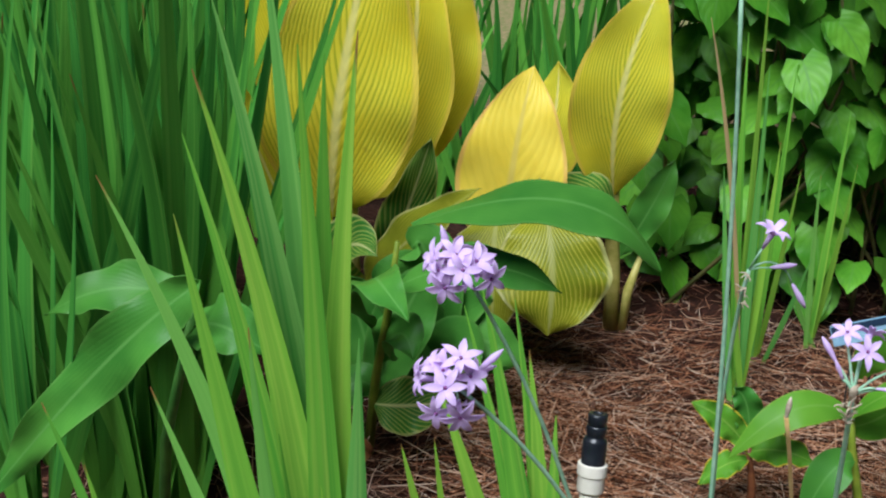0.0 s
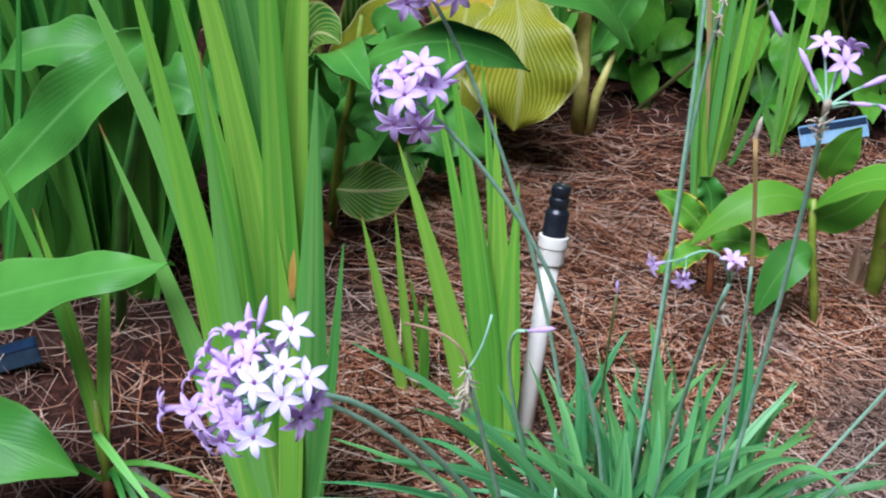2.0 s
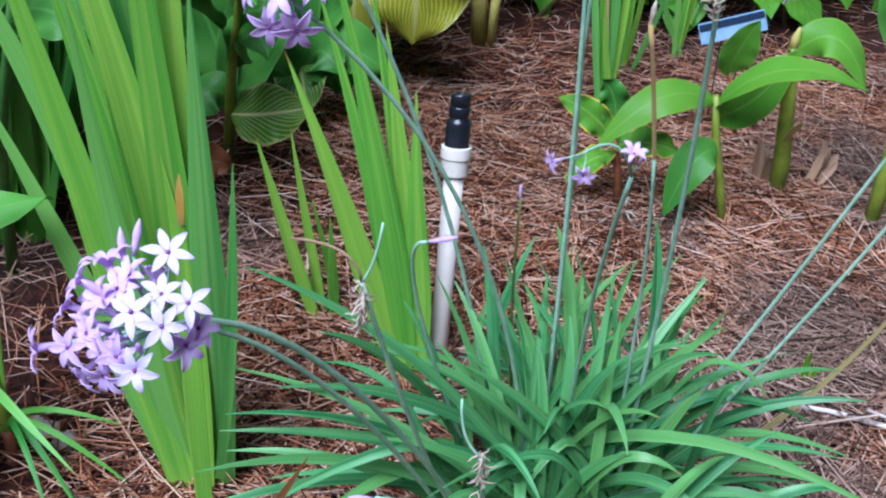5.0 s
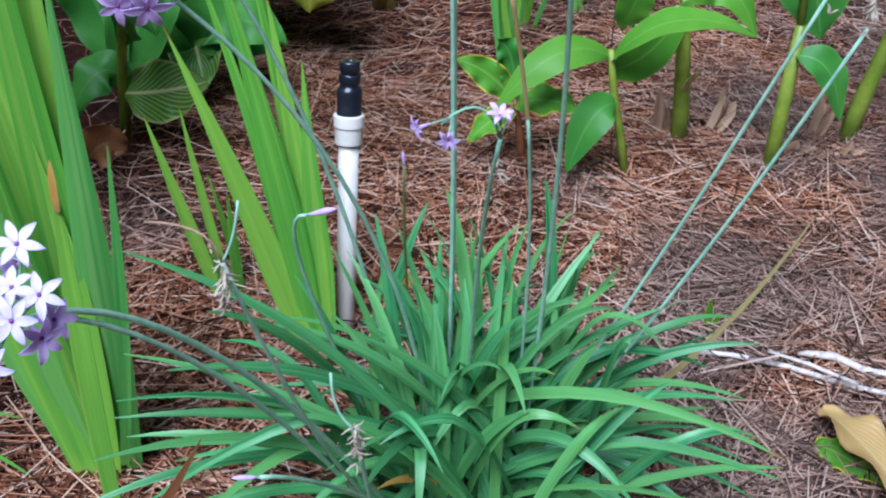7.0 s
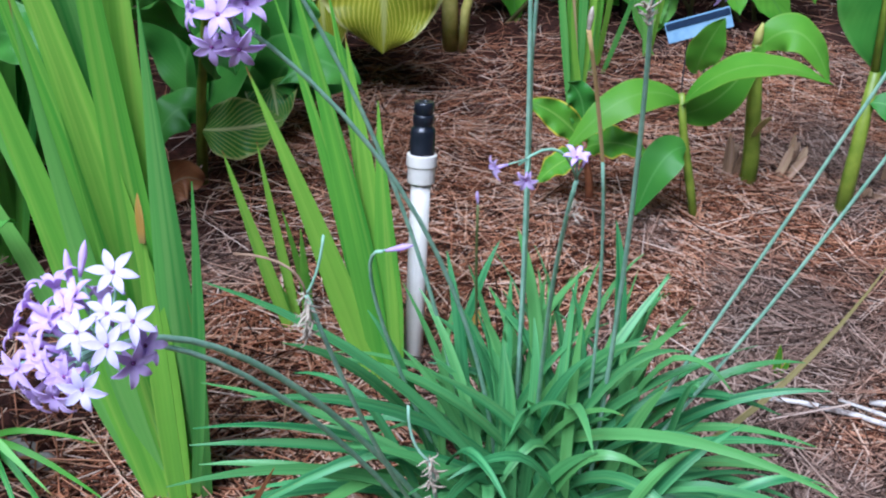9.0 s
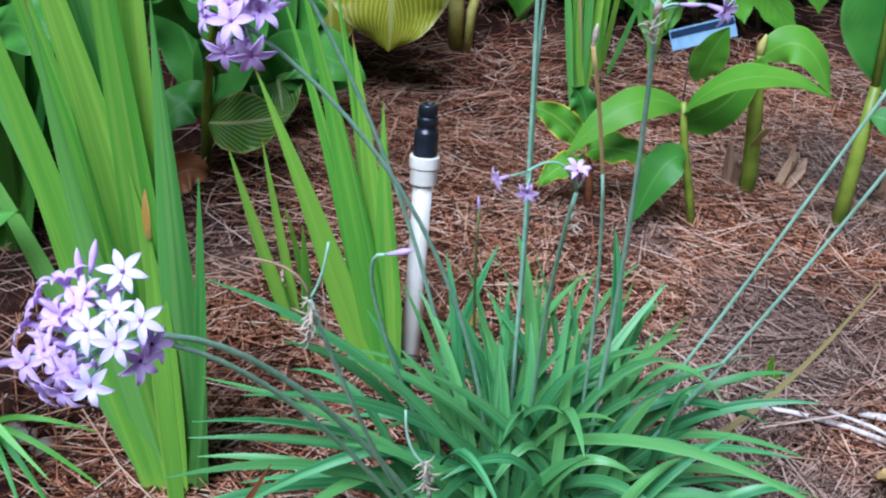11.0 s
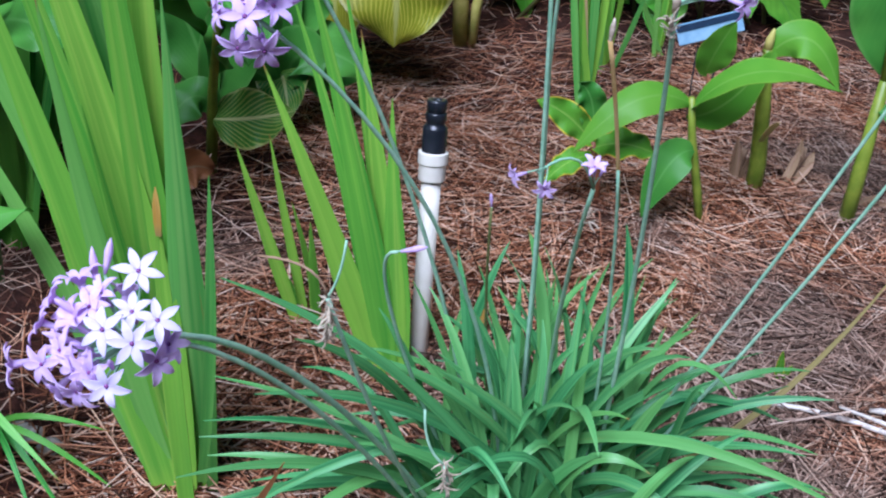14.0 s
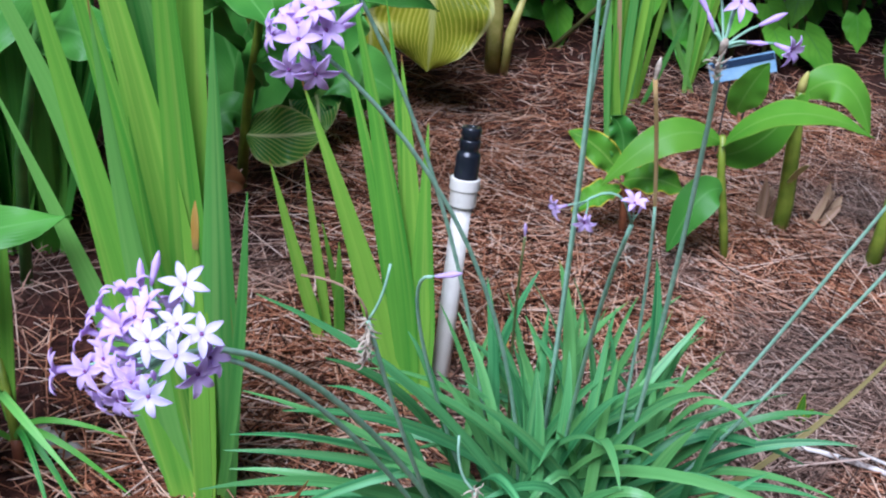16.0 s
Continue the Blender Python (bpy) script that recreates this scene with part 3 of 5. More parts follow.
shade_iris = iris((0.222, 0.53, 0), [
    (0.165, 0.55, 0.34, 0.010, -0.006, 10), (0.175, 0.56, 0.52, 0.012, -0.006, -20), (0.192, 0.56, 0.60, 0.011, 0.0, 25), (0.206, 0.55, 0.48, 0.012, 0.0, 0), (0.234, 0.55, 0.38, 0.011, 0.006, -10), (0.196, 0.5, 0.18, 0.009, -0.010, 0)],
    "iris fan with upright green leaves beside the shrub", second=IRIS_COOL)
iris((0.265, 0.65, 0), [
    (0.245, 0.66, 0.32, 0.009, -0.004, 10), (0.262, 0.66, 0.46, 0.010, 0.0, -20), (0.29, 0.66, 0.31, 0.009, 0.005, 15), (0.32, 0.64, 0.18, 0.008, 0.01, 0)],
    "iris fan with upright green leaves beside the shrub", second=IRIS_COOL)
iris((0.36, 0.72, 0), [
    (0.335, 0.73, 0.28, 0.009, -0.005, 10), (0.362, 0.73, 0.38, 0.011, 0.0, -20), (0.385, 0.73, 0.30, 0.010, 0.006, 15), (0.29, 0.70, 0.17, 0.008, -0.02, 0)],
    "small iris fan in the shade of the shrub", second=IRIS_COOL)

blade(shade_iris, (0.224, 0.525, 0.0), (0.19, 0.53, 0.3), (0.123, 0.54, 0.54), 0.0055, STRAWBLADE, label="dry pinkish leaf")

rng = random.Random(7)


def iris_thicket(at, count, tall, spread):
    bl = []
    for i in range(count):
        a = (i - (count - 1) / 2) / count * 2
        h = tall * rng.uniform(0.7, 1.05) * (1 - 0.25 * abs(a))
        bl.append((at[0] + a * spread + rng.gauss(0, 0.06), at[1] + rng.uniform(-0.12, 0.10), h, rng.uniform(0.016, 0.029), rng.gauss(0, 0.03), rng.uniform(-50, 50)))
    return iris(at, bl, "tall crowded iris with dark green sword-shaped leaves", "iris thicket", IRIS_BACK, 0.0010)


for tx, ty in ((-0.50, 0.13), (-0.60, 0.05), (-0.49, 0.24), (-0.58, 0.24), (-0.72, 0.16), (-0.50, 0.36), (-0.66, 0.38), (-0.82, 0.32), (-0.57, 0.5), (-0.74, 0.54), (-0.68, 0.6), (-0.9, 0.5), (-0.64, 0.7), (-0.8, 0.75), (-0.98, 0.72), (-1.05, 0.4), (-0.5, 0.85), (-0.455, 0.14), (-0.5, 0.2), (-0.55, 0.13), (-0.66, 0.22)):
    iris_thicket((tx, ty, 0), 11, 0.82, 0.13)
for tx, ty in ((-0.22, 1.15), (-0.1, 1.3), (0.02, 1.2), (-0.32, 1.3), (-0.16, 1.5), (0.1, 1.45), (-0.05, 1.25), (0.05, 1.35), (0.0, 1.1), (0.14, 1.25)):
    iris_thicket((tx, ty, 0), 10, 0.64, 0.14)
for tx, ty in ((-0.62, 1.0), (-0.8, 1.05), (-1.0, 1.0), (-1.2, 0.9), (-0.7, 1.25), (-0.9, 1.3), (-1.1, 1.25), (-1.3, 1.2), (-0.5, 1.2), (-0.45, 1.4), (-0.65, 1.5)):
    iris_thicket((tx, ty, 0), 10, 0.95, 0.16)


# ---- cannas ----
def canna(at, label, group="cannas"):
    return thing("canna", at, label, "canna", group)


# yellow variegated cannas
c1 = canna((-0.38, 0.72, 0), "yellow canna with green-veined leaves beside tall irises")
rod(c1, [(-0.38, 0.72, -0.01), (-0.385, 0.725, 0.12), (-0.39, 0.73, 0.3)], [0.012, 0.011, 0.008], YSTEM)
broad_leaf(c1, (-0.405, 0.67, 0.175), (-0.40, 0.61, 0.36), (-0.335, 0.71, 0.66), 0.235, YELLOW, face=(0.15, -1, 0.25), cup=0.12, wave=0.010, seed=1)
broad_leaf(c1, (-0.36, 0.76, 0.18), (-0.27, 0.76, 0.36), (-0.30, 0.80, 0.60), 0.16, YELLOW, face=(-0.3, -1, 0.3), seed=2)
broad_leaf(c1, (-0.33, 0.80, 0.2), (-0.23, 0.82, 0.4), (-0.27, 0.85, 0.58), 0.14, YELLOW, face=(0.3, -1, 0.2), seed=3)
broad_leaf(c1, (-0.45, 0.78, 0.25), (-0.52, 0.8, 0.42), (-0.56, 0.82, 0.62), 0.13, YELLOW, face=(0.4, -1, 0.2), seed=4)
broad_leaf(c1, (-0.46, 0.66, 0.15), (-0.52, 0.64, 0.3), (-0.55, 0.62, 0.42), 0.07, YELLOW, face=(0.6, -1, 0.2), seed=5)
broad_leaf(c1, (-0.39, 0.66, 0.06), (-0.38, 0.6, 0.2), (-0.31, 0.55, 0.17), 0.10, STRIPED, face=(0.1, -0.8, 0.6), seed=6)
broad_leaf(c1, (-0.36, 0.68, 0.05), (-0.30, 0.62, 0.16), (-0.165, 0.55, 0.285), 0.085, LIME, face=(-0.3, -0.7, 0.6), seed=7)
broad_leaf(c1, (-0.34, 0.7, 0.05), (-0.29, 0.68, 0.18), (-0.25, 0.66, 0.32), 0.09, STRIPED, face=(0.4, -0.8, 0.1), seed=8)

c2 = canna((-0.13, 0.70, 0), "golden yellow canna with pale pointed leaves")
rod(c2, [(-0.13, 0.70, -0.01), (-0.13, 0.70, 0.08), (-0.128, 0.7, 0.2)], [0.012, 0.011, 0.008], YSTEM)
broad_leaf(c2, (-0.135, 0.66, 0.14), (-0.13, 0.62, 0.30), (-0.105, 0.72, 0.425), 0.165, GOLD, face=(0.05, -1, 0.3), wide_at=0.42, cup=0.1, seed=9)
broad_leaf(c2, (-0.11, 0.74, 0.2), (-0.06, 0.76, 0.3), (-0.07, 0.78, 0.42), 0.11, YELLOW, face=(-0.3, -1, 0.2), seed=10)
broad_leaf(c2, (-0.09, 0.66, 0.27), (-0.045, 0.50, 0.23), (-0.055, 0.50, 0.088), 0.170, LIME, face=(0.1, -0.9, 0.3), cup=-0.08, wave=0.010, waves=4.5, wide_at=0.64, seed=11)
broad_leaf(c2, (-0.14, 0.68, 0.22), (-0.15, 0.57, 0.22), (-0.135, 0.54, 0.055), 0.130, LIME, face=(-0.15, -0.9, 0.4), cup=-0.1, wide_at=0.55, seed=12)
broad_leaf(c2, (-0.15, 0.68, 0.1), (-0.19, 0.58, 0.2), (-0.22, 0.53, 0.08), 0.10, LIME, face=(-0.3, -0.8, 0.5), seed=13)

c3 = canna((0.045, 0.74, 0), "yellow variegated canna with a pale ribbed stem")
rod(c3, [(0.045, 0.74, -0.01), (0.04, 0.745, 0.08), (0.03, 0.75, 0.2), (0.03, 0.76, 0.3)], [0.014, 0.013, 0.011, 0.007], YSTEM)
rod(c3, [(0.062, 0.73, -0.01), (0.066, 0.735, 0.06), (0.085, 0.75, 0.13)], [0.007, 0.008, 0.004], YSTEM, name="sheath")
broad_leaf(c3, (0.03, 0.74, 0.22), (0.0, 0.68, 0.4), (0.075, 0.76, 0.55), 0.15, YELLOW, face=(0.1, -1, 0.2), seed=14)
broad_leaf(c3, (0.035, 0.72, 0.2), (-0.03, 0.68, 0.28), (-0.06, 0.64, 0.2), 0.08, STRIPED, face=(-0.2, -0.7, 0.6), seed=15)
broad_leaf(c3, (0.05, 0.74, 0.12), (0.1, 0.74, 0.22), (0.12, 0.76, 0.28), 0.055, GREEN, face=(0.1, -0.9, 0.3), seed=16)

# green cannas with long drooping leaves
c4 = canna((-0.275, 0.30, 0), "green canna with long arching leaves and one dead tip")
rod(c4, [(-0.275, 0.30, -0.01), (-0.262, 0.29, 0.12), (-0.24, 0.265, 0.24), (-0.23, 0.25, 0.32)], [0.0075, 0.006, 0.005, 0.003], STEM)
broad_leaf(c4, (-0.21, 0.23, 0.35), (-0.01, 0.15, 0.475), (0.06, 0.188, 0.335), 0.08, GREEN, face=(0.05, -0.3, 0.95), cup=-0.12, wave=0.003, seed=20)
broad_leaf(c4, (-0.235, 0.25, 0.26), (-0.13, 0.2, 0.35), (-0.04, 0.2, 0.295), 0.062, GREEN, face=(-0.05, -0.45, 0.9), cup=-0.05, wave=0.003, seed=21)
broad_leaf(c4, (-0.245, 0.26, 0.24), (-0.26, 0.16, 0.35), (-0.19, 0.09, 0.30), 0.055, GREEN, face=(-0.1, -0.5, 0.85), cup=0.12, seed=22)
broad_leaf(c4, (-0.26, 0.27, 0.2), (-0.33, 0.15, 0.32), (-0.30, 0.08, 0.26), 0.08, GREEN, face=(-0.3, -0.6, 0.8), seed=23)
broad_leaf(c4, (-0.262, 0.29, 0.14), (-0.22, 0.25, 0.24), (-0.205, 0.22, 0.185), 0.06, GREEN, face=(0.2, -0.7, 0.7), cup=0.15, seed=24)
broad_leaf(c4, (-0.268, 0.29, 0.080), (-0.22, 0.27, 0.088), (-0.165, 0.28, 0.100), 0.074, STRIPED, face=(0.0, -0.85, 0.5), cup=-0.08, seed=25)
broad_leaf(c4, (-0.262, 0.31, 0.08), (-0.29, 0.3, 0.14), (-0.33, 0.27, 0.05), 0.055, GREEN, face=(-0.2, -0.7, 0.7), cup=-0.1, seed=26)

broad_leaf(c4, (-0.27, 0.31, 0.06), (-0.24, 0.36, 0.2), (-0.20, 0.38, 0.24), 0.08, GREEN, face=(0.2, -0.9, 0.2), seed=27)
broad_leaf(c4, (-0.27, 0.32, 0.08), (-0.30, 0.38, 0.2), (-0.34, 0.36, 0.22), 0.08, GREEN, face=(-0.2, -0.9, 0.2), seed=28)
c8 = canna((-0.20, 0.42, 0), "low striped canna in the shade of taller leaves")
rod(c8, [(-0.20, 0.42, -0.01), (-0.2, 0.42, 0.05), (-0.195, 0.425, 0.14)], [0.008, 0.007, 0.004], STEM)
for k, (dx, dy, dz, w) in enumerate(((0.06, -0.05, 0.1, 0.08), (-0.07, -0.03, 0.12, 0.08), (0.08, 0.02, 0.2, 0.09), (-0.04, 0.0, 0.24, 0.09), (0.02, -0.07, 0.05, 0.07), (0.12, -0.02, 0.09, 0.08), (-0.12, -0.06, 0.08, 0.09), (0.10, 0.05, 0.05, 0.09), (-0.10, 0.04, 0.17, 0.09), (0.04, 0.03, 0.13, 0.1))):
    broad_leaf(c8, (-0.198, 0.422, 0.05 + 0.02 * (k % 3)), (-0.2 + dx * 0.4, 0.42 + dy * 0.5, dz + 0.06), (-0.2 + dx, 0.42 + dy, dz), w, STRIPED if k == 4 else GREEN, face=(dx, -0.8, 0.5), seed=80 + k)

c5 = canna((-0.46, 0.06, 0), "green canna with broad wavy leaves among irises")
rod(c5, [(-0.46, 0.06, -0.01), (-0.44, 0.05, 0.16), (-0.385, 0.02, 0.34)], [0.0065, 0.006, 0.004], GSTEM)
broad_leaf(c5, (-0.37, 0.0, 0.37), (-0.44, -0.04, 0.33), (-0.61, -0.04, 0.11), 0.058, GREEN, face=(0.25, -0.75, 0.65), cup=0.12, wave=0.010, seed=30, wide_at=0.4)
broad_leaf(c5, (-0.40, 0.05, 0.32), (-0.47, 0.04, 0.36), (-0.545, 0.03, 0.305), 0.055, GREEN, face=(0, -0.6, 0.8), seed=31)
broad_leaf(c5, (-0.40, 0.04, 0.3), (-0.36, 0.0, 0.34), (-0.31, 0.0, 0.30), 0.06, GREEN, face=(0, -0.6, 0.8), seed=32)

c6 = canna((-0.56, -0.22, 0), "green canna with long pointed leaves low over mulch")
rod(c6, [(-0.56, -0.22, -0.01), (-0.55, -0.22, 0.08), (-0.52, -0.22, 0.19)], [0.007, 0.006, 0.004], GSTEM)
broad_leaf(c6, (-0.525, -0.22, 0.18), (-0.40, -0.27, 0.275), (-0.272, -0.255, 0.303), 0.056, GREEN, face=(-0.1, -0.5, 0.9), cup=-0.05, seed=33)
broad_leaf(c6, (-0.55, -0.23, 0.10), (-0.46, -0.28, 0.16), (-0.352, -0.28, 0.112), 0.075, GREEN, face=(0.1, -0.4, 0.9), cup=-0.1, seed=34, wide_at=0.55)

c7 = thing("iris", (-0.368, -0.205, 0), "thin iris with a reddish base beside pale stones", "iris", "irises in the bed")
rod(c7, [(-0.368, -0.205, -0.01), (-0.366, -0.205, 0.05), (-0.37, -0.20, 0.12)], [0.004, 0.0045, 0.0035], STEM)
rod(c7, [(-0.367, -0.207, -0.012), (-0.366, -0.207, 0.012), (-0.366, -0.206, 0.035)], [0.0046, 0.005, 0.0048], RSTEM, name="sheath", label="reddish brown base")
blade(c7, (-0.37, -0.2, 0.06), (-0.372, -0.2, 0.16), (-0.40, -0.2, 0.30), 0.011, IRIS)
blade(c7, (-0.368, -0.2, 0.06), (-0.36, -0.2, 0.16), (-0.345, -0.2, 0.265), 0.011, IRIS)
blade(c7, (-0.37, -0.2, 0.05), (-0.385, -0.19, 0.2), (-0.44, -0.18, 0.34), 0.010, IRIS_BACK)
blade(c7, (-0.368, -0.205, 0.08), (-0.36, -0.25, 0.15), (-0.272, -0.30, 0.085), 0.0065, IRIS_COOL, face=(0.3, -0.6, 0.6))
for x, y, z, w in ((-0.25, -0.25, 0.02, 0.005), (-0.28, -0.28, 0.005, 0.005), (-0.30, -0.30, 0.03, 0.0045), (-0.26, -0.22, 0.06, 0.0045), (-0.47, -0.25, 0.02, 0.005)):
    blade(c7, (-0.367, -0.205, 0.03), (-0.345 if x > -0.4 else -0.41, -0.23, 0.105), (x, y, z), w, IRIS_BACK, face=(0.2, -0.6, 0.7))

# canna seedlings on the open mulch
s1 = canna((0.332, 0.215, 0), "young canna with four bright green leaves on mulch")
rod(s1, [(0.332, 0.215, -0.01), (0.318, 0.22, 0.05), (0.30, 0.225, 0.12), (0.292, 0.23, 0.168)], [0.0045, 0.0055, 0.005, 0.0035], STEM)
broad_leaf(s1, (0.294, 0.23, 0.158), (0.225, 0.2, 0.212), (0.160, 0.19, 0.112), 0.042, YOUNG, face=(-0.15, -0.6, 0.8), cup=-0.15, wave=0.0012, seed=40)
broad_leaf(s1, (0.292, 0.23, 0.15), (0.335, 0.2, 0.252), (0.452, 0.21, 0.192), 0.045, YOUNG, face=(0.05, -0.2, 1.0), cup=0.1, wave=0.0012, seed=41)
broad_leaf(s1, (0.292, 0.235, 0.14), (0.35, 0.26, 0.13), (0.40, 0.3, 0.205), 0.050, YOUNG, face=(0.3, -0.8, 0.3), wave=0.0012, seed=42)
broad_leaf(s1, (0.305, 0.22, 0.105), (0.27, 0.2, 0.12), (0.25, 0.19, 0.03), 0.045, GREEN, face=(-0.3, -0.8, 0.4), wave=0.0012, seed=43)
s2 = canna((0.204, 0.237, 0), "small canna seedling with a red stem and yellow-edged leaves")
rod(s2, [(0.206, 0.237, -0.01), (0.20, 0.238, 0.05), (0.19, 0.24, 0.10)], [0.0055, 0.005, 0.003], RSTEM)
broad_leaf(s2, (0.19, 0.24, 0.095), (0.16, 0.24, 0.14), (0.12, 0.25, 0.145), 0.035, SEEDLING, face=(-0.3, -0.7, 0.5), seed=44)
broad_leaf(s2, (0.19, 0.24, 0.09), (0.22, 0.22, 0.12), (0.265, 0.22, 0.095), 0.04, SEEDLING, face=(0, -0.5, 0.8), seed=45)
broad_leaf(s2, (0.19, 0.24, 0.08), (0.16, 0.22, 0.09), (0.135, 0.21, 0.06), 0.03, SEEDLING, face=(0, -0.5, 0.8), seed=46)
broad_leaf(s2, (0.19, 0.245, 0.09), (0.19, 0.25, 0.16), (0.165, 0.25, 0.17), 0.035, GREEN, face=(0, -0.9, 0.3), seed=47)
s3 = canna((0.41, 0.292, 0), "thick green canna shoot with a dry bract")
rod(s3, [(0.41, 0.292, -0.01), (0.408, 0.293, 0.05), (0.398, 0.297, 0.13), (0.389, 0.30, 0.20)], [0.011, 0.0105, 0.009, 0.006], STEM)
blade(s3, (0.402, 0.286, 0.085), (0.406, 0.278, 0.11), (0.416, 0.274, 0.118), 0.008, STRAWBLADE, face=(0.2, -1, 0.2), n=8, name="bract")
rod(s3, [(0.389, 0.30, 0.195), (0.389, 0.30, 0.212), (0.391, 0.30, 0.225)], [0.006, 0.005, 0.0015], YSTEM, name="bract")
broad_leaf(s3, (0.389, 0.3, 0.19), (0.43, 0.29, 0.26), (0.468, 0.26, 0.17), 0.052, YOUNG, face=(0.2, -0.6, 0.7), cup=-0.1, wave=0.0012, seed=48)
s4 = canna((0.506, 0.222, 0), "green canna shoot with a drooping leaf")
rod(s4, [(0.506, 0.222, -0.01), (0.505, 0.224, 0.07), (0.503, 0.228, 0.2)], [0.010, 0.009, 0.006], STEM)
broad_leaf(s4, (0.503, 0.222, 0.165), (0.542, 0.20, 0.180), (0.564, 0.20, 0.093), 0.042, GREEN, face=(0.1, -0.7, 0.6), wave=0.0015, seed=49)
broad_leaf(s4, (0.490, 0.26, 0.34), (0.505, 0.24, 0.27), (0.535, 0.24, 0.178), 0.11, GREEN, face=(-0.2, -1, 0.2), wide_at=0.4, wave=0.002, seed=50)
rod(s4, [(0.503, 0.228, 0.19), (0.500, 0.245, 0.29), (0.490, 0.26, 0.34)], [0.005, 0.004, 0.003], STEM)
s5 = canna((0.627, 0.292, 0), "thick green canna shoot on mulch")
rod(s5, [(0.627, 0.292, -0.01), (0.635, 0.295, 0.06), (0.665, 0.31, 0.2), (0.68, 0.32, 0.3)], [0.012, 0.011, 0.009, 0.006], STEM)
broad_leaf(s5, (0.67, 0.31, 0.22), (0.62, 0.28, 0.36), (0.55, 0.26, 0.34), 0.10, GREEN, face=(-0.1, -0.8, 0.5), seed=51)
broad_leaf(s5, (0.67, 0.31, 0.22), (0.76, 0.28, 0.3), (0.84, 0.26, 0.24), 0.10, GREEN, face=(0.1, -0.7, 0.6), seed=52)


# ---- shrub with heart-shaped leaves ----
def shrub(at, box, count, seed):
    r = random.Random(seed)
    ob = thing("shrub", at, "leafy shrub with heart-shaped bright green leaves", "shrub")
    for i in range(34):
        bx, by = at[0] + r.uniform(-0.30, 0.30), at[1] + r.uniform(-0.16, 0.15)
        tx, ty = r.uniform(box[0], box[1]), r.uniform(box[2], box[3])
        rod(ob, [(bx, by, -0.01), ((bx + tx) / 2, (by + ty) / 2, 0.3), (tx, ty, r.uniform(0.6, 1.15))], [0.004, 0.003, 0.0015], WOODY, sides=6)
    for i in range(count):
        x, y, z = r.uniform(box[0], box[1]), r.uniform(box[2], box[3]), r.uniform(box[4], box[5])
        # Leaves above z 0.66 are an unseen overhang, added to shade the ground in front.
        y += min(0.3, 0.12 * ((x - 0.4) / 0.4) ** 2) - 0.45 * max(0.0, z - 0.66) + 0.2 * max(0.0, 0.3 - z)
        size = r.uniform(0.055, 0.10)
        yaw = r.gauss(0, 0.7)
        d = vec(math.sin(yaw) * 0.8, -0.45 * math.cos(yaw), -r.uniform(0.2, 0.9))
        d = d / np.linalg.norm(d) * size
        b = vec(x, y, z)
        broad_leaf(ob, b, b + d * 0.5 + vec(0, 0, size * 0.14), b + d, size * r.uniform(0.7, 0.85), HEART, face=(r.gauss(0, 0.35), -0.75, 0.75), cup=r.uniform(-0.15, 0.2), wave=0.002, wide_at=0.32, heart=True, n=12, seed=i)
    return ob


shrub((0.40, 1.0, 0), (0.06, 0.80, 0.76, 1.22, 0.04, 1.2), 880, 3)
shrub((0.95, 1.25, 0), (0.62, 1.35, 1.0, 1.5, 0.04, 1.2), 380, 5)


# ---- society garlic ----
GC = vec(0.092, -0.285, 0)
garlic = thing("society_garlic", GC, "clump of society garlic with strappy leaves and lilac flowers", "garlic plant")


rg = random.Random(21)


def garlic_leaf(tip, w, lift, twist=0.0, mat=GARLIC, kink=0.0):
    """A strap leaf from the crown to tip, rising by lift above the straight line before it arches over."""
    foot = GC + vec(rg.gauss(0, 0.036), rg.gauss(0, 0.028), -0.01)
    d = vec(*tip) - foot
    reach = max(math.hypot(d[0], d[1]), 0.01)
    a, b = d[0] / reach, d[1] / reach
    bow = rg.gauss(0, 0.016)
    mid = foot + vec(d[0] * 0.40 - b * bow, d[1] * 0.40 + a * bow, d[2] * 0.72 + lift)
    blade(garlic, foot, mid, tip, w, mat, face=(-a * 0.5, -b * 0.4 - 0.4, 0.75), fold=0.2, twist=twist, thick=0.0016, root=0.8, taper=0.5, power=2.1, kink=kink, n=15)


# erect leaves, leaves leaning to each side, and leaves arching to the front, by their tips
for x, y, z, w in ((0.037, -0.20, 0.232, 0.012), (0.054, -0.19, 0.205, 0.011), (0.070, -0.21, 0.275, 0.013), (0.088, -0.18, 0.238, 0.011), (0.103, -0.22, 0.205, 0.011), (0.130, -0.20, 0.235, 0.011), (0.146, -0.19, 0.268, 0.012), (0.168, -0.20, 0.245, 0.010), (0.191, -0.20, 0.225, 0.011), (0.213, -0.20, 0.196, 0.010), (0.012, -0.22, 0.20, 0.010), (0.118, -0.23, 0.19, 0.012), (0.075, -0.24, 0.18, 0.012), (0.155, -0.22, 0.19, 0.012), (0.062, -0.17, 0.235, 0.010), (0.048, -0.225, 0.17, 0.012), (0.020, -0.20, 0.245, 0.011), (0.0, -0.22, 0.225, 0.010), (0.030, -0.24, 0.215, 0.012), (-0.012, -0.26, 0.20, 0.011)):
    garlic_leaf((x, y, z), w * 0.8, 0.02, rg.uniform(-70, 70))
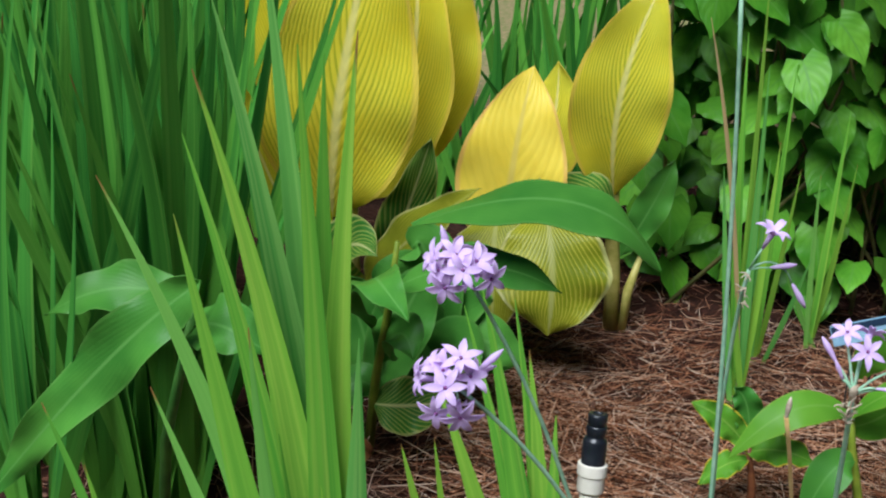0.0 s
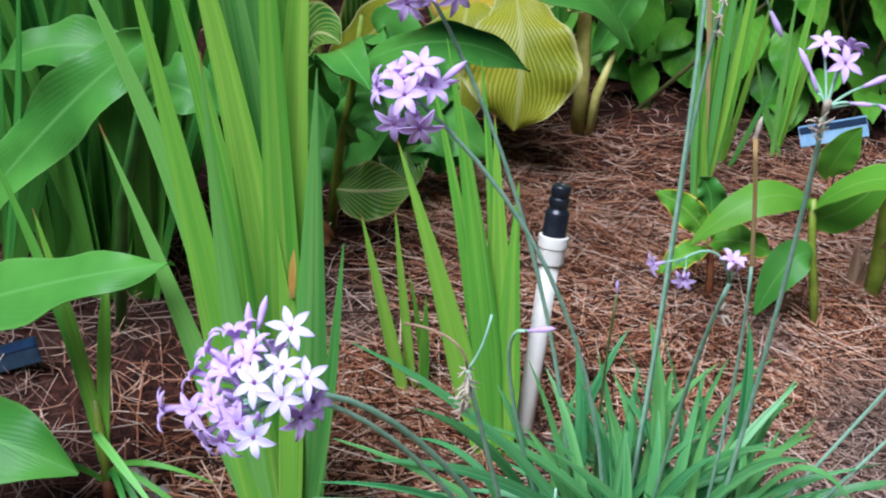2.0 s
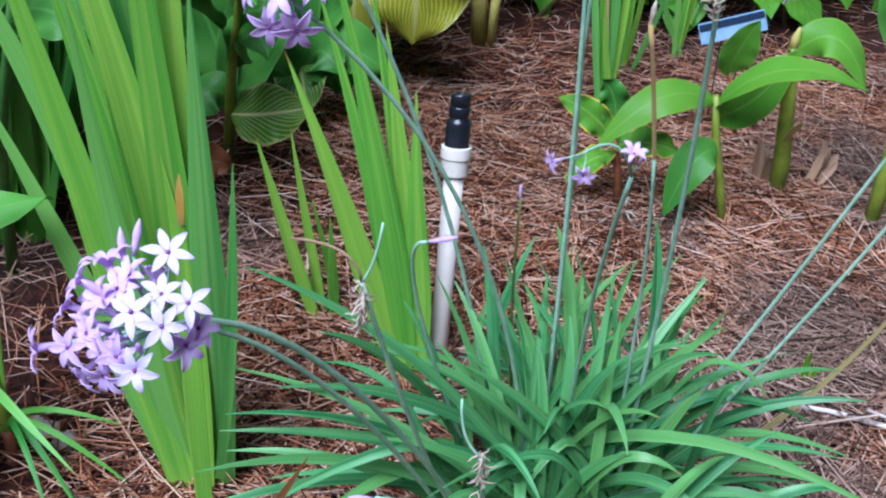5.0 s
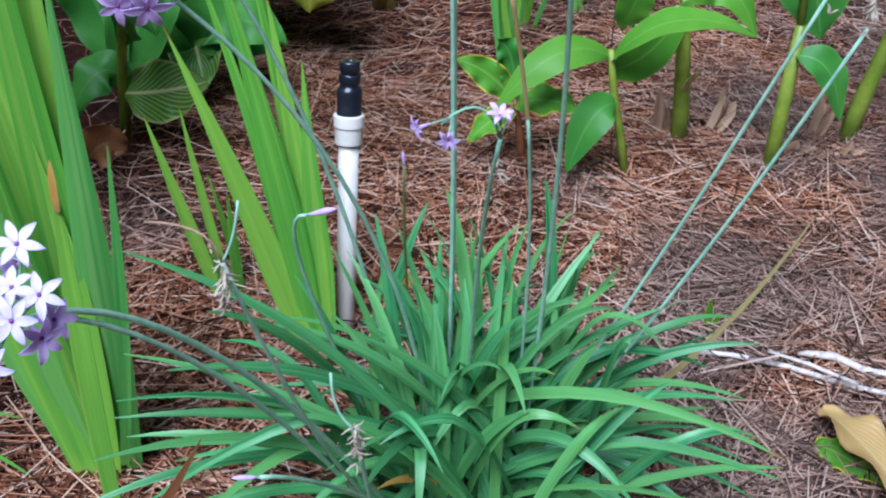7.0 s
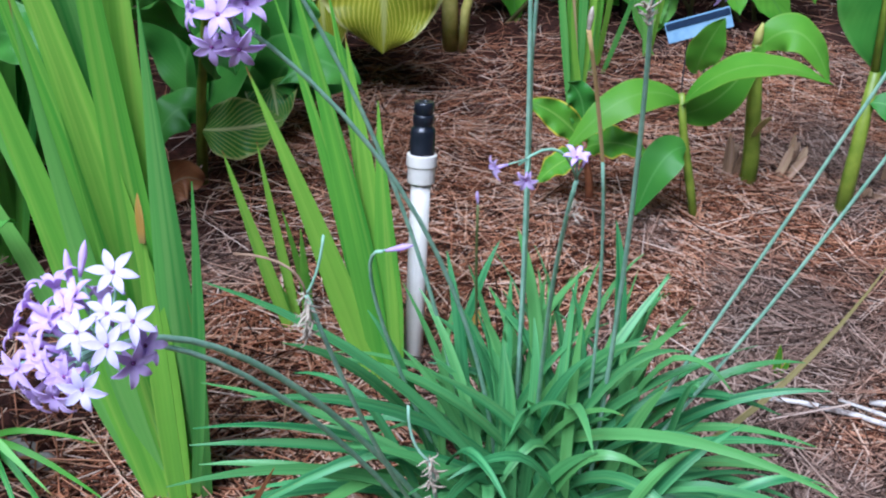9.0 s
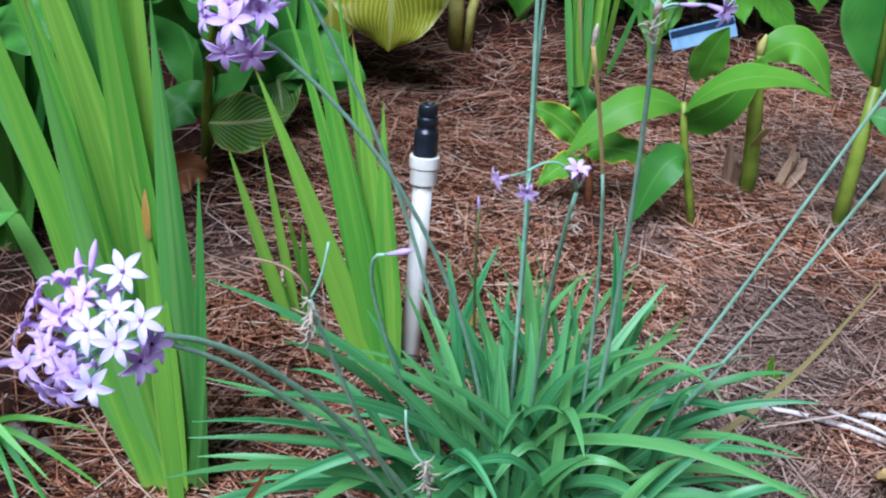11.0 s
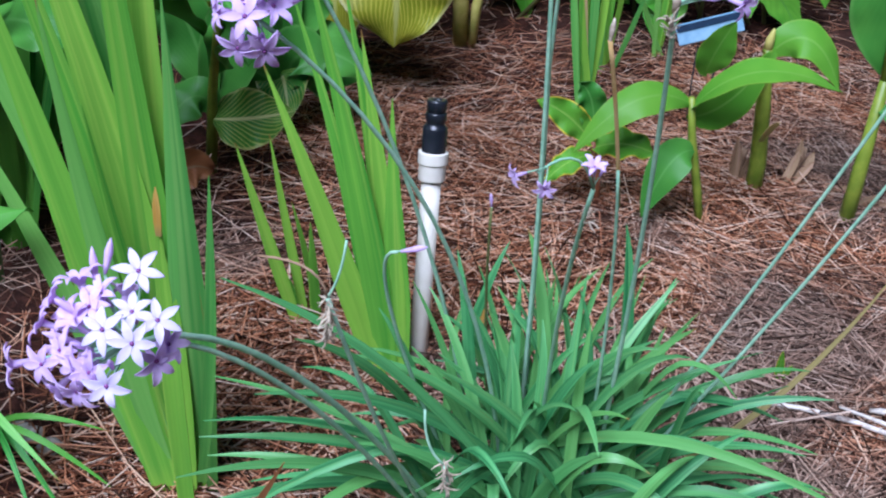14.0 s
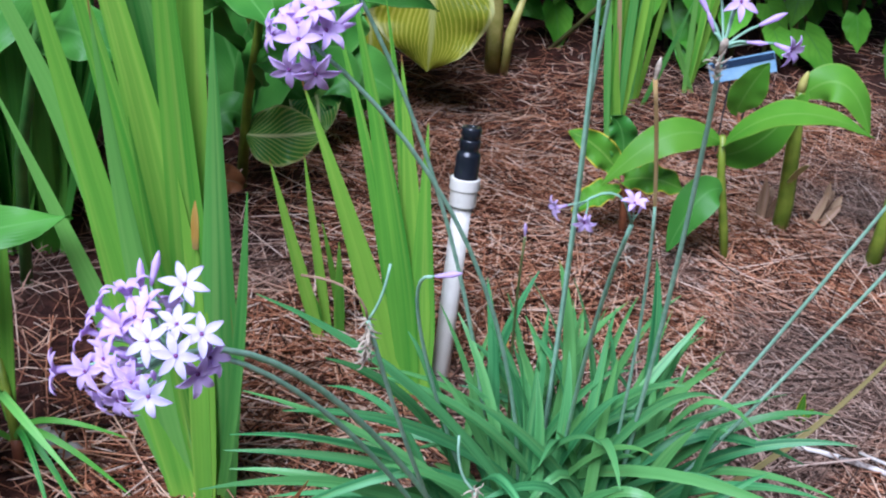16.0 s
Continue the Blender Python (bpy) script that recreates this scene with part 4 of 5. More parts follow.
for x, y, z, w, lift in ((0.233, -0.30, 0.165, 0.010, 0.05), (0.283, -0.30, 0.143, 0.011, 0.06), (0.298, -0.30, 0.110, 0.011, 0.08), (0.259, -0.30, 0.075, 0.010, 0.10), (0.319, -0.30, 0.035, 0.011, 0.11), (0.229, -0.27, 0.210, 0.010, 0.03), (0.205, -0.37, 0.100, 0.012, 0.13), (0.270, -0.22, 0.150, 0.010, 0.06), (0.330, -0.27, 0.070, 0.009, 0.10), (0.245, -0.38, 0.055, 0.011, 0.12), (0.20, -0.31, 0.15, 0.012, 0.07), (0.24, -0.25, 0.17, 0.011, 0.05), (0.29, -0.35, 0.03, 0.010, 0.12), (0.215, -0.33, 0.17, 0.012, 0.06)):
    garlic_leaf((x, y, z), w * 0.8, lift * 0.95, rg.uniform(-35, 45))
for x, y, z, w, lift in ((-0.124, -0.36, 0.331, 0.010, 0.02), (-0.109, -0.36, 0.240, 0.011, 0.06), (-0.143, -0.36, 0.215, 0.010, 0.05), (-0.163, -0.37, 0.172, 0.011, 0.08), (-0.189, -0.37, 0.120, 0.010, 0.10), (-0.136, -0.35, 0.245, 0.010, 0.05), (-0.150, -0.35, 0.190, 0.012, 0.07), (-0.085, -0.34, 0.270, 0.012, 0.03), (-0.15, -0.38, 0.10, 0.011, 0.12), (-0.17, -0.36, 0.075, 0.010, 0.12), (-0.10, -0.40, 0.14, 0.012, 0.10), (-0.06, -0.30, 0.225, 0.011, 0.05), (-0.035, -0.28, 0.250, 0.011, 0.03), (-0.09, -0.31, 0.17, 0.012, 0.08), (-0.05, -0.36, 0.20, 0.012, 0.07)):
    garlic_leaf((x, y, z), w * 0.8, lift * 0.75, rg.uniform(-30, 30))
for x, y, z, w, lift in ((0.002, -0.405, 0.160, 0.012, 0.09), (0.059, -0.40, 0.205, 0.011, 0.10), (0.043, -0.41, 0.170, 0.012, 0.11), (-0.039, -0.41, 0.140, 0.012, 0.11), (0.02, -0.37, 0.20, 0.012, 0.07), (0.115, -0.36, 0.215, 0.012, 0.07), (0.155, -0.35, 0.19, 0.012, 0.08), (-0.01, -0.44, 0.10, 0.012, 0.12)):
    garlic_leaf((x, y, z), w * 0.68, lift, rg.uniform(-40, 40), kink=rg.choice((0.0, 0.05, 0.1)))
for i in range(115):
    az = rg.uniform(0, 2 * math.pi)
    behind = max(0.0, math.sin(az))
    if math.sin(az) < -0.35 and rg.random() < 0.55:
        continue
    reach = rg.uniform(0.06, 0.27) * (1 - 0.4 * behind)
    high = rg.uniform(0.08, 0.24) - 0.40 * max(0.0, reach - 0.10)
    garlic_leaf((GC[0] + math.cos(az) * reach, GC[1] + math.sin(az) * reach, high), rg.uniform(0.0055, 0.009), rg.uniform(0.02, 0.12) * (1 - 0.6 * behind), rg.uniform(-70, 70), kink=rg.uniform(0.05, 0.15) if rg.random() < 0.15 else 0.0)
for i in range(26):
    garlic_leaf((rg.uniform(0.0, 0.19), rg.uniform(-0.31, -0.19), rg.uniform(0.17, 0.245)), rg.uniform(0.007, 0.0105), 0.015, rg.uniform(-60, 60))
for az, reach, high in ((3.6, 0.2, 0.05), (4.4, 0.22, 0.06), (1.0, 0.14, 0.03), (5.3, 0.2, 0.06), (2.6, 0.13, 0.06), (4.9, 0.12, 0.10), (3.9, 0.10, 0.12), (0.4, 0.16, 0.09), (5.9, 0.2, 0.05)):
    garlic_leaf((GC[0] + math.cos(az) * reach, GC[1] + math.sin(az) * reach, high), 0.007, 0.03, 30, DRY)


def petal_data(length, width, z0, lift, az, r0=0.0012, n=6):
    s = np.linspace(0, 1, n)
    r = r0 + length * s
    z = z0 + lift * length * np.sin(np.pi * s * 0.7) - 0.25 * length * s ** 2 * (1 - lift)
    w = width * 0.5 * np.sin(np.pi * (0.12 + 0.86 * s) ** 0.9) + 0.0001
    v = np.linspace(-1, 1, 3)
    ca, sa = math.cos(az), math.sin(az)
    P = np.empty((n, 3, 3))
    for k, q in enumerate(v):
        x, y = r, w * q
        P[:, k, 0], P[:, k, 1], P[:, k, 2] = x * ca - y * sa, x * sa + y * ca, z + 0.0006 * abs(q)
    V, F, _ = shell(P, 0.0005)
    return V, F


def floret_mesh(lift, pale, seed, ped=0.017):
    r = random.Random(seed)
    pieces = [(*tube_data([(0, 0, 0), (0.0006, 0, ped * 0.5), (0, 0, ped)], [0.0006, 0.0006, 0.0008], 6), 1)]
    pieces.append((*tube_data([(0, 0, ped), (0, 0, ped + 0.006), (0, 0, ped + 0.0115)], [0.0011, 0.0016, 0.0021], 8), 2))
    for k in range(6):
        v, f = petal_data(0.0108 * r.uniform(0.92, 1.08), 0.0046, ped + 0.0112 + (0.0004 if k % 2 else 0), lift * r.uniform(0.7, 1.3), k * math.pi / 3 + r.uniform(-0.08, 0.08))
        pieces.append((v, f, 0))
    pieces.append((*lathe_data([(0.0012, ped + 0.0119), (0.0008, ped + 0.0127), (0.0003, ped + 0.0129)], 8), 3))
    V, F, S = join_data(pieces)
    return mesh_of("floret", V, F, slots=S, mats=[PALE if pale else PETAL, STALK, PETAL, THROAT])


def bud_mesh(ped=0.016, size=1.0, skin=PETAL):
    pieces = [(*tube_data([(0, 0, 0), (0.0008, 0, ped * 0.5), (0, 0, ped)], 0.0006, 6), 1)]
    pieces.append((*lathe_data([(0.0008, ped), (0.0014 * size, ped + 0.003), (0.0020 * size, ped + 0.009 * size), (0.0022 * size, ped + 0.012 * size), (0.0014 * size, ped + 0.016 * size), (0.0003, ped + 0.019 * size)], 8), 0))
    V, F, S = join_data(pieces)
    return mesh_of("bud", V, F, slots=S, mats=[skin, STALK])


def wither_mesh(seed):
    r = random.Random(seed)
    pieces = []
    for k in range(5):
        a = r.uniform(0, 6.28)
        pts, p = [], vec(0, 0, 0)
        d = vec(math.cos(a) * 0.3, math.sin(a) * 0.3, 1)
        for j in range(7):
            pts.append(p.copy())
            d = unit(d + vec(r.gauss(0, 0.28), r.gauss(0, 0.28), r.gauss(0, 0.2)))
            p = p + d * 0.0024
        pieces.append((*tube_data(pts, [0.0004, 0.0007, 0.0010, 0.0009, 0.0008, 0.0005, 0.0002], 5), 0))
    V, F, S = join_data(pieces)
    return mesh_of("withered_floret", V, F, slots=S, mats=[WITHER])


FLORETS = [floret_mesh(l, p, i, d) for i, (l, p, d) in enumerate(((0.15, True, 0.017), (0.3, False, 0.021), (0.05, False, 0.013), (0.25, True, 0.014), (0.5, False, 0.018), (0.1, True, 0.022), (0.7, False, 0.024)))]
BUDS = [bud_mesh(0.015, 1.0), bud_mesh(0.012, 0.8)]
WITHERED = [wither_mesh(k) for k in range(4)]


def stalk(base, ctrl, tip, r=0.0015, mat=STALK, label=""):
    C = curve3(vec(*base), vec(*ctrl), vec(*tip), 16)
    return rod(garlic, C, np.linspace(r * 1.15, r * 0.8, 16), mat, name="flower_stalk", label=label)


def aim(at, d, spin, size=1.0):
    q = Vector(d).to_track_quat("Z", "Y").to_matrix().to_4x4()
    return Matrix.Translation(Vector(at) - Vector(GC)) @ q @ Matrix.Rotation(spin, 4, "Z") @ Matrix.Scale(size, 4)


def withered_head(st, hub, d, seed, count=6):
    r = random.Random(seed)
    for i in range(count):
        q = Vector(d) + Vector((r.gauss(0, 0.16), r.gauss(0, 0.16), r.gauss(0, 0.2)))
        part("withered_floret", r.choice(WITHERED), st, "shrivelled grey-brown floret", m=aim(Vector(hub) + Vector((0, 0, r.uniform(-0.024, 0.003))), q, r.uniform(0, 6), r.uniform(0.4, 0.7)))


def spread(st, hub, dip, seed, florets, size=1.0, buds=(), flat=1.0):
    """Florets of a loose head: millimetres across, up and out from the hub, which way each one faces, and its kind. dip: how far the head leans down to its open side, in degrees."""
    r = random.Random(seed)
    out = Vector((0, -math.cos(radians(dip)), math.sin(radians(dip))))
    side, up = Vector((1, 0, 0)), Vector((0, math.sin(radians(dip)), math.cos(radians(dip))))
    turned = lambda a, b, c: side * a + up * b + out * c
    for name, rows in (("floret", florets), ("bud", buds)):
        for x, y, z, fx, fy, fz, k in rows:
            d = turned(fx, fy, fz).normalized()
            at = Vector(hub) + turned(x, y * flat, z) * 0.001
            foot = at - d * 0.0115 * size if name == "floret" else at - d * 0.008
            part(name, (OPEN if name == "floret" else BUDLETS)[k], st, m=aim(foot, d, r.uniform(0, 6), size * r.uniform(0.94, 1.08)))
            V, F = tube_data(curve3(vec(*hub), (vec(*hub) + vec(*foot)) / 2 + vec(0, 0, 0.003), vec(*foot), 7) - GC, 0.0007, 6)
            part("pedicel", mesh_of("pedicel", V, F, mats=[STALK]), st)
    part("husk", mesh_of("husk", *lathe_data([(0.0012, -0.004), (0.0018, 0.0), (0.0022, 0.003), (0.001, 0.006)], 10), mats=[WITHER]), st, m=aim(hub, out + up, 0))


OPEN = [floret_mesh(l, p, 20 + i, 0.0004) for i, (l, p) in enumerate(((0.12, True), (0.28, True), (0.15, False), (0.32, False), (0.55, False)))]
BUDLETS = [bud_mesh(0.0006, 1.0), bud_mesh(0.0006, 0.75)]
U1 = (-0.130, -0.508, 0.4055)
st = stalk((0.05, -0.30, 0.0), (-0.07, -0.45, 0.40), U1, 0.0018)
spread(st, U1, 35, 1, [
    (4, 35, 12, 0.1, 0.35, 0.9, 0), (16, 14, 26, 0.25, 0.25, 0.9, 0), (8, 4, 33, 0.1, -0.1, 1, 0), (-5, 9, 28, -0.2, 0.1, 1, 0), (4, 17, 20, 0, 0.5, 0.8, 1), (-3, -16, 27, 0, -0.3, 0.9, 1),
    (-33, -9, 17, -0.35, -0.25, 0.9, 2), (-21, 27, 6, -0.3, 0.9, 0.3, 4), (-31, 20, 8, -0.8, 0.5, 0.35, 3), (-37, 9, 6, -0.9, 0.3, 0.25, 3), (-29, -21, 6, -0.6, -0.7, 0.3, 3), (-19, -21, 13, -0.2, -0.75, 0.6, 3)], 0.86, flat=0.9,
    buds=((-25, 3, 16, -0.8, 0.3, 0.5, 0), (-17, 8, 17, -0.5, 0.5, 0.6, 1), (-14, -8, 20, 0.2, 0.8, 0.5, 0), (-12, 41, 2, 0.15, 1, 0.1, 0), (-17, 36, 4, -0.1, 1, 0.2, 0), (-12, -3, 24, -0.4, 0.1, 0.9, 1), (-16, 1, 23, -0.5, 0.3, 0.8, 1), (-9, -13, 24, -0.1, 0.5, 0.8, 1), (-21, 16, 15, -0.7, 0.5, 0.5, 0), (-2, -6, 27, 0.1, 0.4, 0.9, 1)))
spread(st, U1, 35, 2, [
    (-48, -11, 5, -0.9, -0.2, 0.4, 3), (-6, 22, -6, 0, 0.9, -0.3, 4), (-20, -3, -14, -0.7, 0, -0.7, 3),
    (-26, 14, 9, -0.5, 0.4, 0.7, 2), (-14, 18, 17, -0.3, 0.4, 0.9, 2), (-25, -2, 19, -0.4, 0, 0.9, 2), (-12, -11, 21, -0.1, -0.4, 0.9, 2), (13, -5, 15, 0.6, -0.4, 0.7, 3), (17, 2, 12, 0.8, 0.1, 0.6, 3), (-11, 24, 14, -0.4, 0.6, 0.7, 3), (-20, 12, 16, -0.6, 0.3, 0.7, 4), (-18, -8, 19, -0.4, -0.3, 0.8, 3)], 0.82, flat=0.9)
stalk((0.04, -0.31, 0.0), (-0.065, -0.46, 0.385), (-0.133, -0.505, 0.4045), 0.0015)
U2 = (-0.095, -0.356, 0.491)
st = stalk((0.07, -0.25, 0), (0.045, -0.31, 0.36), U2)
spread(st, U2, 30, 3, [
    (4, 14, 18, 0.1, 0.4, 0.9, 2), (-2, -2, 25, 0, 0, 1, 2), (-7, -16, 14, -0.1, -0.6, 0.7, 2), (6, -16, 14, 0.2, -0.7, 0.6, 2), (-17, 2, 9, -0.9, 0, 0.4, 3), (-11, 10, 9, -0.6, 0.6, 0.4, 3), (9, 5, 12, 0.6, 0.2, 0.7, 3), (-5, 7, 15, -0.2, 0.4, 0.8, 4), (0, -9, 2, 0.3, -0.8, 0, 3)], 0.98,
    buds=((17, 13, 2, 0.7, 0.7, 0, 0), (13, 9, -4, 0.8, 0.3, -0.3, 0), (3, 8, 8, 0.1, 0.8, 0.5, 1)))
U3 = (-0.100, -0.282, 0.527)
st = stalk((0.05, -0.22, 0), (0.005, -0.235, 0.34), U3)
spread(st, U3, 18, 4, [
    (-17, 8, 8, -0.7, 0.3, 0.6, 2), (-3, 10, 15, 0, 0.5, 0.8, 3), (9, 7, 14, 0.2, 0.4, 0.8, 2), (-8, -9, 14, -0.2, -0.5, 0.8, 2), (18, -3, 10, 0.6, -0.2, 0.7, 2), (2, 2, 19, 0, 0.1, 1, 3), (-13, 0, 11, -0.5, -0.1, 0.8, 3), (10, 2, -6, 0.6, 0.3, -0.5, 3), (-5, 5, -8, -0.4, 0.5, -0.6, 4)], 1.05,
    buds=((3, -6, 12, 0.1, -0.7, 0.6, 1), (-10, 14, 3, -0.3, 0.9, 0.2, 0)))
U5 = (0.068, -0.268, 0.535)
tall = curve3(vec(0.078, -0.24, 0), vec(0.076, -0.245, 0.40), vec(0.0445, -0.25, 0.70), 24)
low = [p + vec(0.0015, 0.004, 0) for p in tall if p[2] < 0.44]
st = rod(garlic, low + [vec(0.0672, -0.252, 0.485), vec(0.0668, -0.262, 0.515), vec(*U5)], np.linspace(0.0016, 0.0012, len(low) + 3), STALK, name="flower_stalk")
withered_head(st, U5, (0, 0, -1), 5, 3)
part("floret", FLORETS[4], st, m=aim(U5, (0.3, -0.2, 0.9), 1.0, 0.95))
part("bud", BUDS[0], st, m=aim(U5, (0.95, -0.1, 0.25), 1.0, 0.8))
part("bud", BUDS[0], st, m=aim((0.086, -0.268, 0.540), (0.6, -0.1, -0.9), 1.0, 0.9))
rod(garlic, curve3(vec(*U5), vec(0.078, -0.268, 0.546), vec(0.088, -0.268, 0.537), 6), 0.0006, STALK, name="pedicel")
st = stalk((0.078, -0.24, 0), (0.076, -0.245, 0.40), (0.0445, -0.25, 0.70), 0.0015)
part("bud", BUDS[0], st, m=aim((0.0445, -0.25, 0.70), (-0.1, 0, 1), 0, 1.0))
U4 = (0.109, -0.370, 0.514)
st = stalk((0.135, -0.262, 0), (0.137, -0.30, 0.32), U4, 0.0016)
spread(st, U4, 25, 6, [(4, 22, 6, 0.1, 0.2, 0.95, 2), (-5, 31, 2, -0.2, 0.6, 0.7, 2), (31, 2, 4, 0.7, -0.3, 0.6, 3), (8, 30, -6, 0.3, 0.8, -0.2, 3)], 0.74,
    buds=((-13, 22, 0, -0.5, 0.8, 0, 0), (22, 16, 2, 0.9, 0.5, 0, 0), (18, 4, 3, 0.9, 0, 0.2, 1), (-9, 14, 3, -0.4, 0.8, 0.2, 1)))
withered_head(st, U4, (0, 0, 0.6), 7, 5)
S2 = (0.080, -0.385, 0.418)
st = stalk((0.10, -0.22, 0), (0.075, -0.33, 0.3), S2)
for d, k in (((-0.1, -0.3, 0.8), 4), ((0.3, 0.1, 0.9), None)):
    part("floret" if k else "bud", FLORETS[k] if k else BUDS[1], st, m=aim(S2, d, 0.4, 0.62))
withered_head(st, S2, (0.1, -0.1, -0.9), 8, 2)
rod(garlic, curve3(vec(*S2), vec(0.07, -0.39, 0.452), vec(0.048, -0.4, 0.435), 8), 0.0007, STALK, name="pedicel")
for d in ((-0.9, -0.4, -0.1), (-0.1, -0.7, -0.1)):
    part("floret", FLORETS[1], st, m=aim((0.053, -0.398, 0.438), d, 0.2, 0.55))
st = stalk((0.05, -0.28, 0), (0.0, -0.45, 0.2), (-0.048, -0.495, 0.425), 0.0013)
withered_head(st, (-0.048, -0.495, 0.425), (0, 0, -0.9), 9, 9)
rod(garlic, curve3(vec(-0.048, -0.495, 0.425), vec(-0.05, -0.495, 0.445), vec(-0.078, -0.49, 0.442), 8), 0.0006, HUSK, name="pedicel")
rod(garlic, curve3(vec(-0.048, -0.495, 0.425), vec(-0.042, -0.495, 0.435), vec(-0.040, -0.49, 0.452), 8), 0.0006, STALK, name="pedicel")
st = stalk((0.06, -0.3, 0), (0.02, -0.5, 0.2), (0.006, -0.53, 0.362), 0.0013)
withered_head(st, (0.006, -0.53, 0.362), (0, 0, -0.9), 10, 9)
rod(garlic, curve3(vec(0.006, -0.53, 0.362), vec(-0.004, -0.53, 0.37), vec(-0.004, -0.525, 0.39), 8), 0.0006, STALK, name="pedicel")
st = stalk((0.05, -0.26, 0), (-0.055, -0.33, 0.34), (-0.022, -0.342, 0.342), 0.0013)
part("bud", bud_mesh(0.002, 0.9), st, m=aim((-0.022, -0.342, 0.342), (0.9, -0.1, 0.3), 0, 1.0))
st = stalk((0.07, -0.2, 0), (0.04, -0.24, 0.15), (0.038, -0.258, 0.322), 0.0012, DSTEM)
part("bud", bud_mesh(0.001, 0.8), st, m=aim((0.038, -0.258, 0.322), (-0.1, 0, 1), 0, 0.7))
st = stalk((0.125, -0.27, 0), (0.128, -0.29, 0.25), (0.104, -0.325, 0.395), 0.0012)
rod(garlic, curve3(vec(0.1095, -0.317, 0.366), vec(0.096, -0.336, 0.44), vec(0.084, -0.348, 0.485), 8), [0.0011, 0.0011, 0.0012, 0.0012, 0.0012, 0.0012, 0.0012, 0.0013], TANSTALK, name="flower_stalk", label="dry tan stalk top")
part("bud", bud_mesh(0.001, 0.85, WITHER), st, "dry tan seed head", m=aim((0.084, -0.348, 0.482), (0.05, 0, 1), 0, 0.9))
st = stalk((0.06, -0.30, 0), (0.0, -0.48, 0.28), (-0.04, -0.5, 0.30), 0.0014)
part("bud", bud_mesh(0.002, 0.9), st, m=aim((-0.04, -0.5, 0.30), (-0.9, -0.1, 0.1), 0, 0.7))
st = stalk((0.13, -0.24, 0), (0.2, -0.27, 0.2), (0.275, -0.30, 0.47), 0.0014)
withered_head(st, (0.275, -0.30, 0.47), (0, 0, 1), 12, 6)
st = stalk((0.14, -0.24, 0), (0.23, -0.27, 0.2), (0.30, -0.30, 0.44), 0.0014)
withered_head(st, (0.30, -0.30, 0.46), (0, 0, -1), 13, 8)
blade(garlic, (0.15, -0.22, 0), (0.3, -0.18, 0.03), (0.385, -0.15, 0.21), 0.006, STRAWBLADE, label="dry straw-coloured leaf")


# ---- plant tags, twigs and litter ----
def plate(name, w, h, d, mat, parent, m, label=""):
    bm = bmesh.new()
    bmesh.ops.create_cube(bm, size=1.0, matrix=Matrix.Diagonal((w, d, h, 1)))
    bmesh.ops.bevel(bm, geom=bm.edges[:], offset=min(d, h) * 0.3, segments=2, affect="EDGES")
    me = bpy.data.meshes.new(name)
    bm.to_mesh(me)
    bm.free()
    me.materials.append(mat)
    return part(name, me, parent, label, m)


def plant_tag(at, centre, yaw, roll, label, back=-25, face=TAGWHITE):
    ob = thing("plant_tag", at, label, "plant tag", "plant tags")
    c = Vector(centre) - Vector(at)
    m = Matrix.Translation(c) @ pose(0, 0, 0, back, roll, yaw)
    board = plate("board", 0.088, 0.028, 0.0022, face, ob, m, "flat label plate")
    plate("band", 0.086, 0.009, 0.0014, TAGBLUE, board, pose(0, -0.0017, 0.0075), "dark blue band")
    for dx in (-0.012, 0.016):
        rod(ob, [Vector(at) + Vector((dx, 0, -0.01)), Vector(at) + c * 0.5 + Vector((dx, 0.004, 0)), Vector(centre) + Vector((dx, 0.003, 0.008))], 0.0011, WIRE, name="stake", sides=6)
    return ob


plant_tag((0.374, 0.487, 0), (0.366, 0.477, 0.148), 4, -16, "white and blue plant tag on two wire stakes")
plant_tag((-0.53, -0.02, 0), (-0.545, -0.03, 0.012), -8, -28, "dark weathered plant tag beside iris stems", face=TAGDARK)


def twig(pts, radii, label, knobs=True):
    p = np.asarray(pts, float)
    ob = thing("twig", p[0], label, "twig", "fallen twigs")
    V, F = tube_data(p - p[0], np.asarray(radii) * 0.68, 9)
    part("branch", mesh_of("branch", V, F, mats=[BLEACHED]), ob)
    return ob


twig([(0.29, -0.098, 0.012), (0.325, -0.103, 0.014), (0.36, -0.112, 0.017), (0.385, -0.117, 0.014), (0.41, -0.127, 0.015), (0.46, -0.152, 0.013), (0.495, -0.166, 0.014), (0.53, -0.187, 0.012)], [0.0030, 0.0040, 0.0034, 0.0046, 0.0038, 0.0044, 0.0036, 0.0045], "bleached bare twig lying on pine straw")
twig([(0.40, -0.105, 0.014), (0.43, -0.13, 0.02), (0.47, -0.155, 0.016)], [0.002, 0.003, 0.003], "short bleached twig lying on pine straw")
twig([(0.430, -0.105, 0.012), (0.46, -0.117, 0.017), (0.485, -0.135, 0.015), (0.52, -0.15, 0.017), (0.56, -0.178, 0.014)], [0.0045, 0.0062, 0.005, 0.0066, 0.006], "pale broken twig lying on pine straw")

